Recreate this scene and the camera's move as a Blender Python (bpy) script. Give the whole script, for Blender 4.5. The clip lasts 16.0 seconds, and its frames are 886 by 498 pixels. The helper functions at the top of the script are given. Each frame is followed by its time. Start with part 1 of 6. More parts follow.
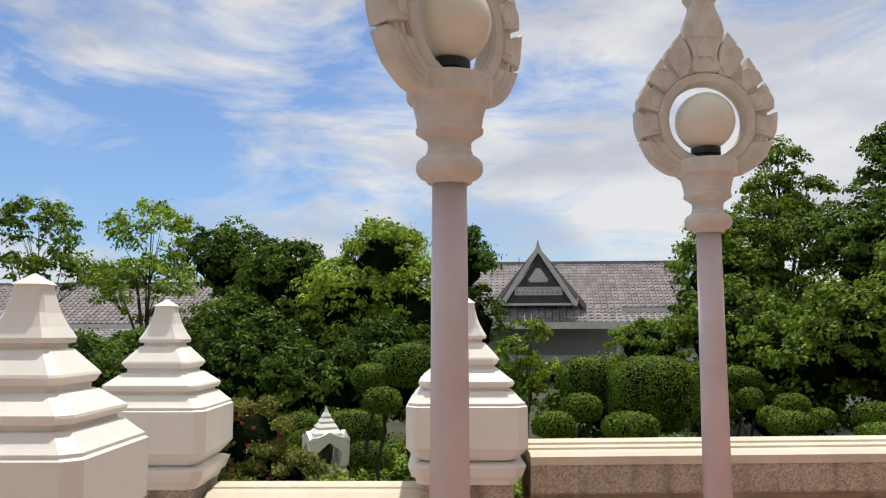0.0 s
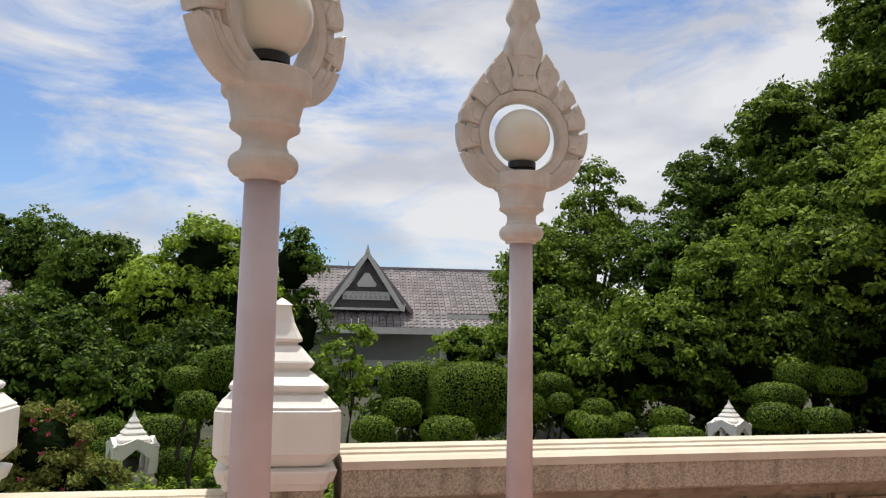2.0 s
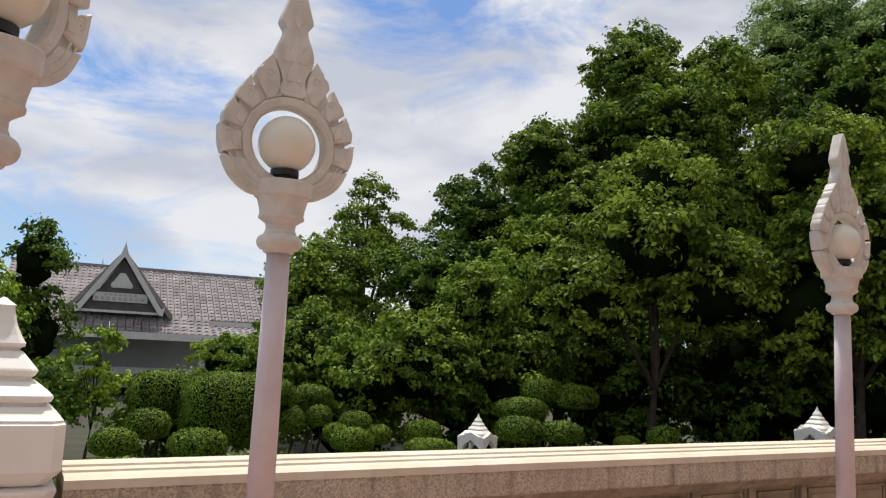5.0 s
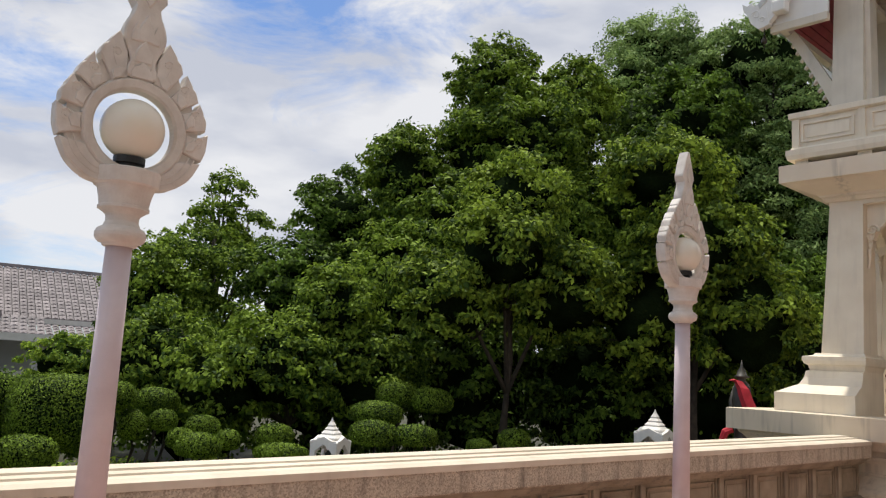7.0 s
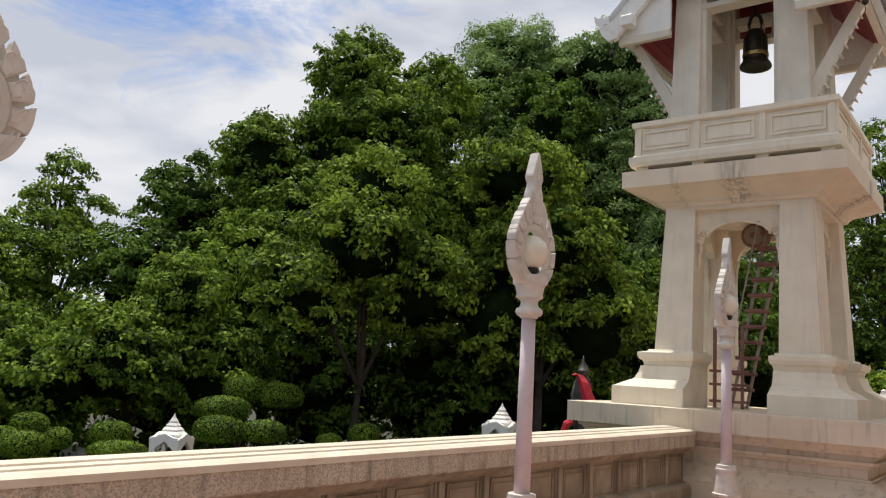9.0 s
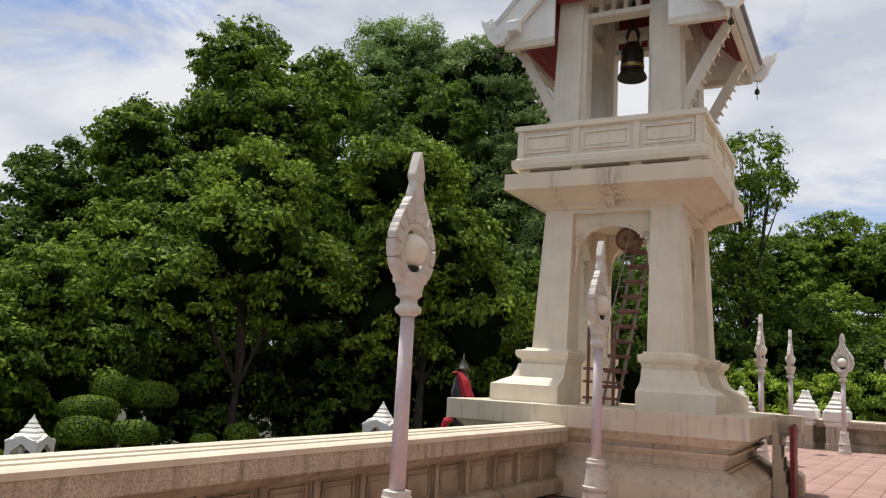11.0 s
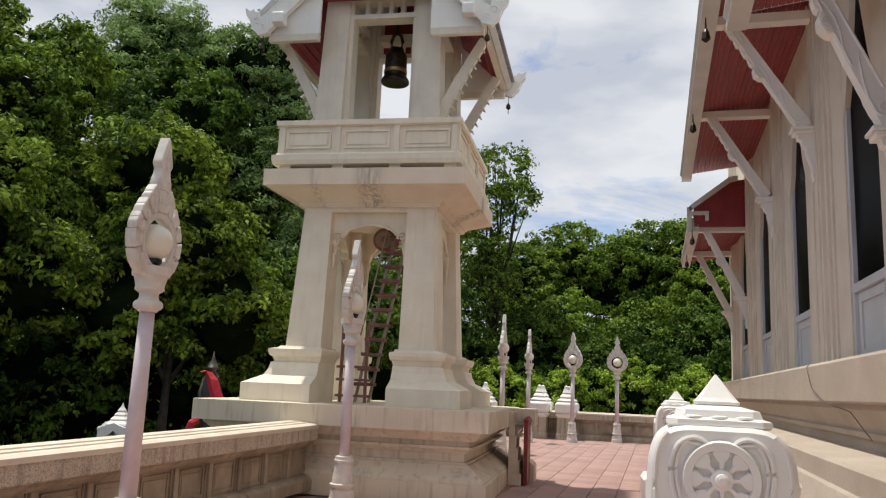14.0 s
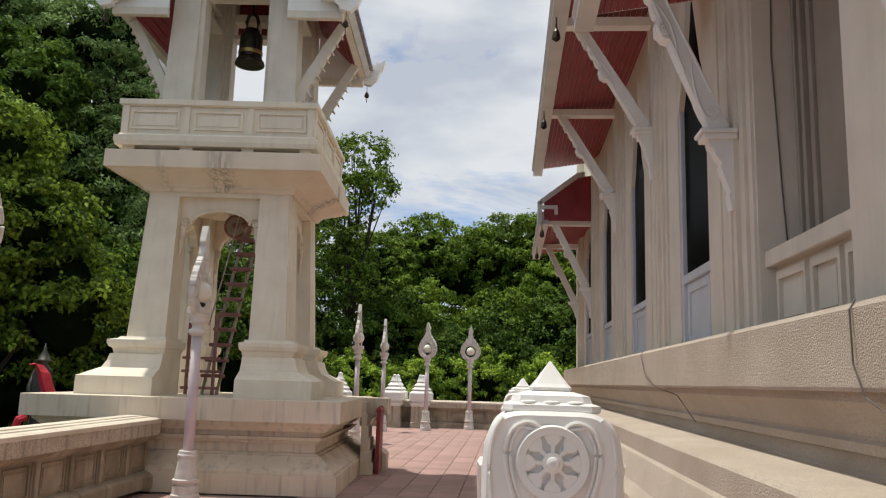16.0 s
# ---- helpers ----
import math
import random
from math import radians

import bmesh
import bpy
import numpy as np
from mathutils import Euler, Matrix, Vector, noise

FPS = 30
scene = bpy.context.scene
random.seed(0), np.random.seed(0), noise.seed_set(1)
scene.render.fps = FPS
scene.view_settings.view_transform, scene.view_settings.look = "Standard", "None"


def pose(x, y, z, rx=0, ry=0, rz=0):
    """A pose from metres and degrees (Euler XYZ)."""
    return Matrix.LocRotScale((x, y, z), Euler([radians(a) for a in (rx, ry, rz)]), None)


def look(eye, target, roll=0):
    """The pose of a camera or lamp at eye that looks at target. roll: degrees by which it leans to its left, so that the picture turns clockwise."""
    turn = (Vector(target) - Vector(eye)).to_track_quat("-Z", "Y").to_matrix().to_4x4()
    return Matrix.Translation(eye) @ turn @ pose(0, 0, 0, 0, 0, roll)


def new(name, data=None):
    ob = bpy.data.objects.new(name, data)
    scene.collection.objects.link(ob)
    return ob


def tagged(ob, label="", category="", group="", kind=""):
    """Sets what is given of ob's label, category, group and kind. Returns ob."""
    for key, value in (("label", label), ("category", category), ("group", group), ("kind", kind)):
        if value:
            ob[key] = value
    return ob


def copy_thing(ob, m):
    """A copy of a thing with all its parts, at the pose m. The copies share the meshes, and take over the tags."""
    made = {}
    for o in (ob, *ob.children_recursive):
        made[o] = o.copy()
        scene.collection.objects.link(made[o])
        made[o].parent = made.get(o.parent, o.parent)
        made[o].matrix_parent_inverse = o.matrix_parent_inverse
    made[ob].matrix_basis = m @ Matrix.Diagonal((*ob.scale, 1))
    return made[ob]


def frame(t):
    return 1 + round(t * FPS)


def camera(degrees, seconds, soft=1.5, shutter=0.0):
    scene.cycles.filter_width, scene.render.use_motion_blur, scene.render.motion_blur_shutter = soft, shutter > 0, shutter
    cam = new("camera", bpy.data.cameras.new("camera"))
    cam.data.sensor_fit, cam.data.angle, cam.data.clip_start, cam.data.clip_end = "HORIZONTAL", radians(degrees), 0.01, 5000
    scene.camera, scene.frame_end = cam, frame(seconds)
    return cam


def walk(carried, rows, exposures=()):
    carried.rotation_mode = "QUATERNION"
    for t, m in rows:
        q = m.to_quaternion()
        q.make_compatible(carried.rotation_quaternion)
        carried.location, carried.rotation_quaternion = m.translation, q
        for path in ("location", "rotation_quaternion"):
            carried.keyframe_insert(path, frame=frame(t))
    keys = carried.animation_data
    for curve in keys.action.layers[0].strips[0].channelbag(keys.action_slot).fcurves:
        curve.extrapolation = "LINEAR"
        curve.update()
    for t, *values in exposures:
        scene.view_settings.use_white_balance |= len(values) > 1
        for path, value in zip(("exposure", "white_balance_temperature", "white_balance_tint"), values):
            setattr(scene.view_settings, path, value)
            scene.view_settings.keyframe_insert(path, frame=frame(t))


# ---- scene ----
cam = camera(58.4, 16.0, soft=1.2)
PATH = [
    (0, (0.123, -0.127, 1.491), (0.128, 1.862, 1.7), -0.0),
    (0.5, (0.127, -0.129, 1.488), (0.188, 1.859, 1.703), -0.1),
    (1, (0.145, -0.122, 1.488), (0.314, 1.858, 1.712), 0.5),
    (1.5, (0.16, -0.11, 1.49), (0.444, 1.857, 1.711), 0.9),
    (2, (0.181, -0.114, 1.489), (0.607, 1.827, 1.713), 1.1),
    (2.5, (0.201, -0.115, 1.493), (0.712, 1.805, 1.721), 1.2),
    (3, (0.216, -0.134, 1.496), (0.824, 1.757, 1.731), 1.2),
    (3.5, (0.225, -0.127, 1.499), (0.935, 1.727, 1.74), 1.5),
    (4, (0.23, -0.139, 1.498), (1.018, 1.682, 1.749), 2.0),
    (6.5, (0.309, -0.027, 1.513), (1.493, 1.559, 1.805), 3.2),
    (7, (0.313, -0.025, 1.509), (1.555, 1.514, 1.805), 3.2),
    (7.5, (0.321, -0.008, 1.509), (1.63, 1.475, 1.806), 3.2),
    (8, (0.335, -0.025, 1.501), (1.71, 1.396, 1.802), 3.3),
    (8.5, (0.32, -0.032, 1.486), (1.76, 1.322, 1.791), 3.3),
    (9, (0.353, -0.03, 1.493), (1.851, 1.259, 1.798), 3.3),
    (11.5, (0.389, -0.083, 1.491), (2.098, 0.905, 1.812), 3.2),
    (12, (0.401, -0.093, 1.499), (2.156, 0.81, 1.825), 3.1),
    (12.5, (0.416, -0.115, 1.495), (2.211, 0.7, 1.829), 2.8),
    (13, (0.429, -0.125, 1.492), (2.263, 0.597, 1.832), 2.8),
    (13.5, (0.44, -0.128, 1.493), (2.31, 0.493, 1.836), 2.6),
    (14, (0.44, -0.132, 1.494), (2.342, 0.386, 1.836), 2.5),
    (14.5, (0.453, -0.139, 1.495), (2.378, 0.283, 1.834), 2.4),
    (15, (0.461, -0.15, 1.494), (2.405, 0.181, 1.829), 2.1),
    (15.5, (0.466, -0.169, 1.493), (2.421, 0.082, 1.828), 2.0),
    (16, (0.484, -0.184, 1.492), (2.449, -0.015, 1.822), 1.7),
]
walk(cam, [(t, look(e, g, r)) for t, e, g, r in PATH], exposures=[(0.0, 0.22, 6560, 9), (4.0, 0.27, 6500, 10), (13.0, 0.30, 6450, 9), (16.0, 0.20, 6350, 7)])

# ---- world and sun ----
SUN_EL, SUN_AZ = 73.0, -14.0          # height, and bearing from +y towards -x
world = bpy.data.worlds.new("sky")
scene.world = world
world.use_nodes = True
wn, wl = world.node_tree.nodes, world.node_tree.links
wn.clear()
w_out, w_bg = wn.new("ShaderNodeOutputWorld"), wn.new("ShaderNodeBackground")
w_sky = wn.new("ShaderNodeTexSky")
w_sky.sky_type, w_sky.sun_disc = "NISHITA", False
w_sky.sun_elevation, w_sky.sun_rotation = radians(SUN_EL), radians(-SUN_AZ)
w_sky.air_density, w_sky.dust_density, w_sky.ozone_density = 1.0, 0.6, 2.0
w_geo, w_map = wn.new("ShaderNodeTexCoord"), wn.new("ShaderNodeMapping")
w_map.inputs["Scale"].default_value = (1.0, 1.0, 2.8)
w_map.inputs["Rotation"].default_value = (0.1, -0.12, 0.5)
w_n1, w_n2 = wn.new("ShaderNodeTexNoise"), wn.new("ShaderNodeTexNoise")
w_n1.inputs["Scale"].default_value, w_n1.inputs["Detail"].default_value, w_n1.inputs["Roughness"].default_value = 3.4, 12.0, 0.62
w_n1.inputs["Distortion"].default_value = 0.7
w_n2.inputs["Scale"].default_value, w_n2.inputs["Detail"].default_value = 0.9, 3.0
w_add = wn.new("ShaderNodeMath")
w_add.operation = "ADD"
w_ramp = wn.new("ShaderNodeValToRGB")
w_ramp.color_ramp.elements[0].position, w_ramp.color_ramp.elements[0].color = 0.478, (0.04, 0.04, 0.04, 1)
w_ramp.color_ramp.elements[1].position, w_ramp.color_ramp.elements[1].color = 0.575, (0.96, 0.96, 0.96, 1)
w_mix = wn.new("ShaderNodeMix")
w_mix.data_type = "RGBA"
w_grey = wn.new("ShaderNodeValToRGB")           # white tops, pale grey undersides
w_grey.color_ramp.elements[0].position, w_grey.color_ramp.elements[0].color = 0.38, (3.5, 3.65, 4.1, 1)
w_grey.color_ramp.elements[1].position, w_grey.color_ramp.elements[1].color = 0.58, (5.1, 5.1, 5.2, 1)
w_n3 = wn.new("ShaderNodeTexNoise")
w_n3.inputs["Scale"].default_value, w_n3.inputs["Detail"].default_value = 4.0, 7.0
wl.new(w_map.outputs["Vector"], w_n3.inputs["Vector"])
wl.new(w_n3.outputs["Fac"], w_grey.inputs["Fac"])
wl.new(w_grey.outputs["Color"], w_mix.inputs["B"])
w_deep = wn.new("ShaderNodeVectorMath")
w_deep.operation = "MULTIPLY"
w_deep.inputs[1].default_value = (0.56, 0.68, 0.84)
wl.new(w_sky.outputs["Color"], w_deep.inputs[0])
wl.new(w_geo.outputs["Generated"], w_map.inputs["Vector"])
for n in (w_n1, w_n2):
    wl.new(w_map.outputs["Vector"], n.inputs["Vector"])
wl.new(w_n1.outputs["Fac"], w_add.inputs[0])
wl.new(w_n2.outputs["Fac"], w_add.inputs[1])
w_dot, w_lean = wn.new("ShaderNodeVectorMath"), wn.new("ShaderNodeMath")
w_dot.operation, w_lean.operation = "DOT_PRODUCT", "MULTIPLY_ADD"
w_dot.inputs[1].default_value = (0.6, -0.2, 2.6)       # more cloud towards the hall
wl.new(w_geo.outputs["Generated"], w_dot.inputs[0])
wl.new(w_dot.outputs["Value"], w_lean.inputs[0])
w_lean.inputs[1].default_value = 0.22
wl.new(w_add.outputs[0], w_lean.inputs[2])
w_half = wn.new("ShaderNodeMath")
w_half.operation = "MULTIPLY"
w_half.inputs[1].default_value = 0.5
wl.new(w_lean.outputs[0], w_half.inputs[0])
wl.new(w_half.outputs[0], w_ramp.inputs["Fac"])
wl.new(w_ramp.outputs["Color"], w_mix.inputs["Factor"])
wl.new(w_deep.outputs["Vector"], w_mix.inputs["A"])
wl.new(w_mix.outputs["Result"], w_bg.inputs["Color"])
wl.new(w_bg.outputs["Background"], w_out.inputs["Surface"])
w_bg.inputs["Strength"].default_value = 0.135

sun_data = bpy.data.lights.new("sun", "SUN")
sun_data.energy, sun_data.angle, sun_data.color = 3.4, radians(1.5), (1.0, 0.95, 0.86)
sun = new("sun", sun_data)
_ce = math.cos(radians(SUN_EL))
sun_dir = Vector((-math.sin(radians(SUN_AZ)) * _ce, math.cos(radians(SUN_AZ)) * _ce, math.sin(radians(SUN_EL))))
sun.matrix_world = look(sun_dir * 60, (0, 0, 0))


# ---- materials ----
def material(name, base, dark=None, rough=0.6, scale=6.0, grain=60.0, bump=0.15, metal=0.0, spread=(0.35, 0.7), vary=0.0,
             streak=0.0, speck=None, island=0.0, bump_dist=0.01):
    """Two-scale noise between dark and base, fine bump, and optional vertical dirt streaks, specks and per-piece change."""
    m = bpy.data.materials.new(name)
    m.use_nodes = True
    n, l = m.node_tree.nodes, m.node_tree.links
    bsdf = n["Principled BSDF"]
    bsdf.inputs["Roughness"].default_value, bsdf.inputs["Metallic"].default_value = rough, metal
    co = n.new("ShaderNodeTexCoord")
    big, fine = n.new("ShaderNodeTexNoise"), n.new("ShaderNodeTexNoise")
    big.inputs["Scale"].default_value, big.inputs["Detail"].default_value = scale, 6.0
    fine.inputs["Scale"].default_value, fine.inputs["Detail"].default_value = grain, 4.0
    for t in (big, fine):
        l.new(co.outputs["Object"], t.inputs["Vector"])
    ramp = n.new("ShaderNodeValToRGB")
    dark = dark or tuple(c * 0.8 for c in base)
    e = ramp.color_ramp.elements
    e[0].position, e[0].color = spread[0], (*dark, 1)
    e[1].position, e[1].color = spread[1], (*base, 1)
    l.new(big.outputs["Fac"], ramp.inputs["Fac"])
    col = ramp.outputs["Color"]

    def mixed(fac, a, b, mode="MIX"):
        x = n.new("ShaderNodeMix")
        x.data_type, x.blend_type = "RGBA", mode
        for key, v in (("Factor", fac), ("A", a), ("B", b)):
            if isinstance(v, (int, float)):
                x.inputs[key].default_value = v
            elif isinstance(v, tuple):
                x.inputs[key].default_value = (*v, 1)
            else:
                l.new(v, x.inputs[key])
        return x.outputs["Result"]
    if speck:
        sp = n.new("ShaderNodeTexVoronoi")
        sp.inputs["Scale"].default_value = speck[0]
        l.new(co.outputs["Object"], sp.inputs["Vector"])
        r2 = n.new("ShaderNodeValToRGB")
        r2.color_ramp.elements[0].position, r2.color_ramp.elements[1].position = 0.15, 0.75
        l.new(sp.outputs["Color"], r2.inputs["Fac"])
        col = mixed(r2.outputs["Color"], mixed(0.65, col, speck[1]), col)
    if streak:
        mp, st = n.new("ShaderNodeMapping"), n.new("ShaderNodeTexNoise")
        mp.inputs["Scale"].default_value = (7.0, 7.0, 0.7)
        st.inputs["Scale"].default_value, st.inputs["Detail"].default_value = 1.6, 7.0
        l.new(co.outputs["Object"], mp.inputs["Vector"])
        l.new(mp.outputs["Vector"], st.inputs["Vector"])
        r3 = n.new("ShaderNodeValToRGB")
        r3.color_ramp.elements[0].position, r3.color_ramp.elements[1].position = 0.52, 0.74
        r3.color_ramp.elements[1].color = (streak, streak, streak, 1)
        l.new(st.outputs["Fac"], r3.inputs["Fac"])
        col = mixed(r3.outputs["Color"], col, (0.16, 0.13, 0.10))
    if vary or island:
        rnd = (n.new("ShaderNodeObjectInfo") if vary else n.new("ShaderNodeNewGeometry"))
        hsv, mr = n.new("ShaderNodeHueSaturation"), n.new("ShaderNodeMapRange")
        v = vary or island
        mr.inputs["To Min"].default_value, mr.inputs["To Max"].default_value = 1 - v, 1 + v
        l.new(rnd.outputs["Random" if vary else "Random Per Island"], mr.inputs["Value"])
        l.new(mr.outputs["Result"], hsv.inputs["Value"])
        l.new(col, hsv.inputs["Color"])
        col = hsv.outputs["Color"]
    l.new(col, bsdf.inputs["Base Color"])
    bm_ = n.new("ShaderNodeBump")
    bm_.inputs["Strength"].default_value, bm_.inputs["Distance"].default_value = bump, bump_dist
    l.new(fine.outputs["Fac"], bm_.inputs["Height"])
    l.new(bm_.outputs["Normal"], bsdf.inputs["Normal"])
    return m


def leaf_material(name, base, dark, clump=0.5, passes=0.32):
    """Foliage: colour changes from leaf to leaf and from clump to clump, some light passes through."""
    m = bpy.data.materials.new(name)
    m.use_nodes = True
    n, l = m.node_tree.nodes, m.node_tree.links
    bsdf, out = n["Principled BSDF"], n["Material Output"]
    bsdf.inputs["Roughness"].default_value, bsdf.inputs["Specular IOR Level"].default_value = 0.6, 0.10
    geo, co, nz = n.new("ShaderNodeNewGeometry"), n.new("ShaderNodeTexCoord"), n.new("ShaderNodeTexNoise")
    nz.inputs["Scale"].default_value, nz.inputs["Detail"].default_value = clump, 4.0
    l.new(co.outputs["Object"], nz.inputs["Vector"])
    add = n.new("ShaderNodeMath")
    add.operation = "MULTIPLY_ADD"
    add.inputs[1].default_value = 0.58
    l.new(geo.outputs["Random Per Island"], add.inputs[0])
    l.new(nz.outputs["Fac"], add.inputs[2])
    ramp = n.new("ShaderNodeValToRGB")
    ramp.color_ramp.elements[0].position, ramp.color_ramp.elements[0].color = 0.56, (*dark, 1)
    ramp.color_ramp.elements[1].position, ramp.color_ramp.elements[1].color = 1.02, (*base, 1)
    l.new(add.outputs[0], ramp.inputs["Fac"])
    l.new(ramp.outputs["Color"], bsdf.inputs["Base Color"])
    tr, mx = n.new("ShaderNodeBsdfTranslucent"), n.new("ShaderNodeMixShader")
    l.new(ramp.outputs["Color"], tr.inputs["Color"])
    mx.inputs["Fac"].default_value = passes
    l.new(bsdf.outputs[0], mx.inputs[1])
    l.new(tr.outputs[0], mx.inputs[2])
    l.new(mx.outputs[0], out.inputs["Surface"])
    return m


M_CREAM = material("cream_painted_plaster", (0.83, 0.745, 0.60), (0.75, 0.66, 0.52), 0.7, 3.0, 90, 0.12, streak=0.12)
M_BASE = material("rain_stained_plaster", (0.74, 0.64, 0.50), (0.62, 0.53, 0.40), 0.75, 1.6, 90, 0.2, streak=0.45)
M_CORNICE = material("stained_cornice_plaster", (0.80, 0.69, 0.54), (0.72, 0.60, 0.46), 0.72, 2.0, 90, 0.12)


def add_runs(m, runs, colour):
    """Dirt that has run down the plaster: soft vertical streaks round given places (axis, place, half width, strength)."""
    n, l = m.node_tree.nodes, m.node_tree.links
    bsdf = n["Principled BSDF"]
    co, sep = n.new("ShaderNodeTexCoord"), n.new("ShaderNodeSeparateXYZ")
    l.new(co.outputs["Object"], sep.inputs["Vector"])
    mp, nz, ramp = n.new("ShaderNodeMapping"), n.new("ShaderNodeTexNoise"), n.new("ShaderNodeValToRGB")
    mp.inputs["Scale"].default_value = (14.0, 14.0, 1.6)
    nz.inputs["Scale"].default_value, nz.inputs["Detail"].default_value = 1.4, 8.0
    ramp.color_ramp.elements[0].position, ramp.color_ramp.elements[1].position = 0.40, 0.62
    l.new(co.outputs["Object"], mp.inputs["Vector"])
    l.new(mp.outputs["Vector"], nz.inputs["Vector"])
    l.new(nz.outputs["Fac"], ramp.inputs["Fac"])
    total = None
    for axis, place, half, strength in runs:
        off, mr = n.new("ShaderNodeMath"), n.new("ShaderNodeMapRange")
        off.operation, mr.interpolation_type = "SUBTRACT", "SMOOTHSTEP"
        ab = n.new("ShaderNodeMath")
        ab.operation = "ABSOLUTE"
        l.new(sep.outputs[axis], off.inputs[0])
        off.inputs[1].default_value = place
        l.new(off.outputs[0], ab.inputs[0])
        l.new(ab.outputs[0], mr.inputs["Value"])
        mr.inputs["From Min"].default_value, mr.inputs["From Max"].default_value = half, 0.0
        mr.inputs["To Min"].default_value, mr.inputs["To Max"].default_value = 0.0, strength
        if total is None:
            total = mr.outputs["Result"]
        else:
            mx = n.new("ShaderNodeMath")
            mx.operation = "MAXIMUM"
            l.new(total, mx.inputs[0])
            l.new(mr.outputs["Result"], mx.inputs[1])
            total = mx.outputs[0]
    mul = n.new("ShaderNodeMath")
    mul.operation = "MULTIPLY"
    l.new(total, mul.inputs[0])
    l.new(ramp.outputs["Color"], mul.inputs[1])
    mix = n.new("ShaderNodeMix")
    mix.data_type = "RGBA"
    l.new(mul.outputs[0], mix.inputs["Factor"])
    l.new(bsdf.inputs["Base Color"].links[0].from_socket, mix.inputs["A"])
    mix.inputs["B"].default_value = (*colour, 1)
    l.new(mix.outputs["Result"], bsdf.inputs["Base Color"])


add_runs(M_CORNICE, (("Y", -0.10, 0.32, 0.6), ("Y", 0.75, 0.14, 0.3), ("X", 0.25, 0.35, 0.7)), (0.13, 0.105, 0.08))
M_FACADE = material("facade_plaster", (0.74, 0.67, 0.555), (0.65, 0.58, 0.475), 0.75, 2.5, 120, 0.15, streak=0.10)
M_LEDGE = material("ledge_plaster", (0.55, 0.465, 0.375), (0.44, 0.36, 0.28), 0.8, 2.0, 110, 0.8, speck=(120.0, (0.38, 0.31, 0.24)))
M_WHITE = material("white_paint", (0.83, 0.805, 0.76), (0.79, 0.76, 0.71), 0.5, 4.0, 80, 0.06, streak=0.05)
M_CARVED = material("carved_white_cement", (0.70, 0.66, 0.61), (0.56, 0.51, 0.46), 0.65, 9.0, 70, 0.25, streak=0.15)
M_POLE = material("pink_white_pole", (0.66, 0.57, 0.59), (0.57, 0.47, 0.49), 0.45, 5.0, 70, 0.1, streak=0.1)
M_GRIT = material("washed_grit_stone", (0.66, 0.58, 0.46), (0.54, 0.46, 0.35), 0.85, 2.2, 180, 0.7, speck=(95.0, (0.20, 0.155, 0.12)), streak=0.75)
M_CAP = material("parapet_cap_plaster", (0.72, 0.64, 0.52), (0.60, 0.52, 0.41), 0.75, 2.2, 150, 0.3, streak=0.12)
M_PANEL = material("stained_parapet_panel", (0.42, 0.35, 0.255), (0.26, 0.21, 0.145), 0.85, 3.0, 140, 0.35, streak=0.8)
M_RED = material("red_painted_boards", (0.30, 0.035, 0.04), (0.22, 0.025, 0.03), 0.55, 5.0, 60, 0.1)
M_GATE = material("red_painted_metal", (0.30, 0.03, 0.03), (0.2, 0.02, 0.02), 0.45, 6.0, 60, 0.1)
M_CLOTH = material("red_cloth", (0.55, 0.03, 0.05), (0.40, 0.02, 0.03), 0.8, 8.0, 90, 0.2)
M_STATUE = material("dark_bronze_statue", (0.08, 0.075, 0.065), (0.04, 0.038, 0.034), 0.5, 8.0, 60, 0.2, metal=0.4)
M_BRONZE = material("dark_bronze", (0.07, 0.055, 0.04), (0.03, 0.025, 0.02), 0.38, 12.0, 90, 0.15, metal=0.85)
M_BRASS = material("brass_band", (0.45, 0.33, 0.12), (0.30, 0.2, 0.07), 0.35, 12.0, 90, 0.1, metal=0.9)
M_BLACK = material("black_plastic", (0.02, 0.02, 0.02), (0.012, 0.012, 0.012), 0.45, 8.0, 80, 0.05)
M_GLOBE = material("opal_globe", (0.80, 0.76, 0.66), (0.74, 0.69, 0.58), 0.18, 4.0, 30, 0.02)
M_RUST = material("rusty_ladder", (0.30, 0.14, 0.12), (0.18, 0.085, 0.07), 0.7, 9.0, 80, 0.3)
M_ALU = material("worn_grey_ladder", (0.42, 0.36, 0.32), (0.30, 0.25, 0.22), 0.6, 9.0, 80, 0.1)
M_PAVER = material("red_clay_paver", (0.43, 0.27, 0.235), (0.34, 0.21, 0.18), 0.8, 3.0, 120, 0.3, vary=0.12)
M_GROUT = material("grout", (0.40, 0.30, 0.26), (0.30, 0.22, 0.19), 0.9, 5.0, 150, 0.3)
M_TILE = material("grey_roof_tile", (0.25, 0.22, 0.225), (0.16, 0.14, 0.145), 0.7, 1.2, 60, 0.2, island=0.22)
M_TRIM = material("white_trim", (0.62, 0.61, 0.58), (0.54, 0.53, 0.50), 0.6, 3.0, 80, 0.1)
M_BWALL = material("building_wall", (0.42, 0.42, 0.41), (0.35, 0.35, 0.34), 0.8, 0.6, 60, 0.1)
M_PEDIMENT = material("dark_pediment", (0.09, 0.085, 0.085), (0.06, 0.055, 0.055), 0.7, 3.0, 60, 0.1)
M_GLASS = material("dark_window_glass", (0.006, 0.005, 0.005), (0.003, 0.003, 0.003), 0.25, 3.0, 20, 0.01)
M_GLASS.node_tree.nodes["Principled BSDF"].inputs["Specular IOR Level"].default_value = 0.05
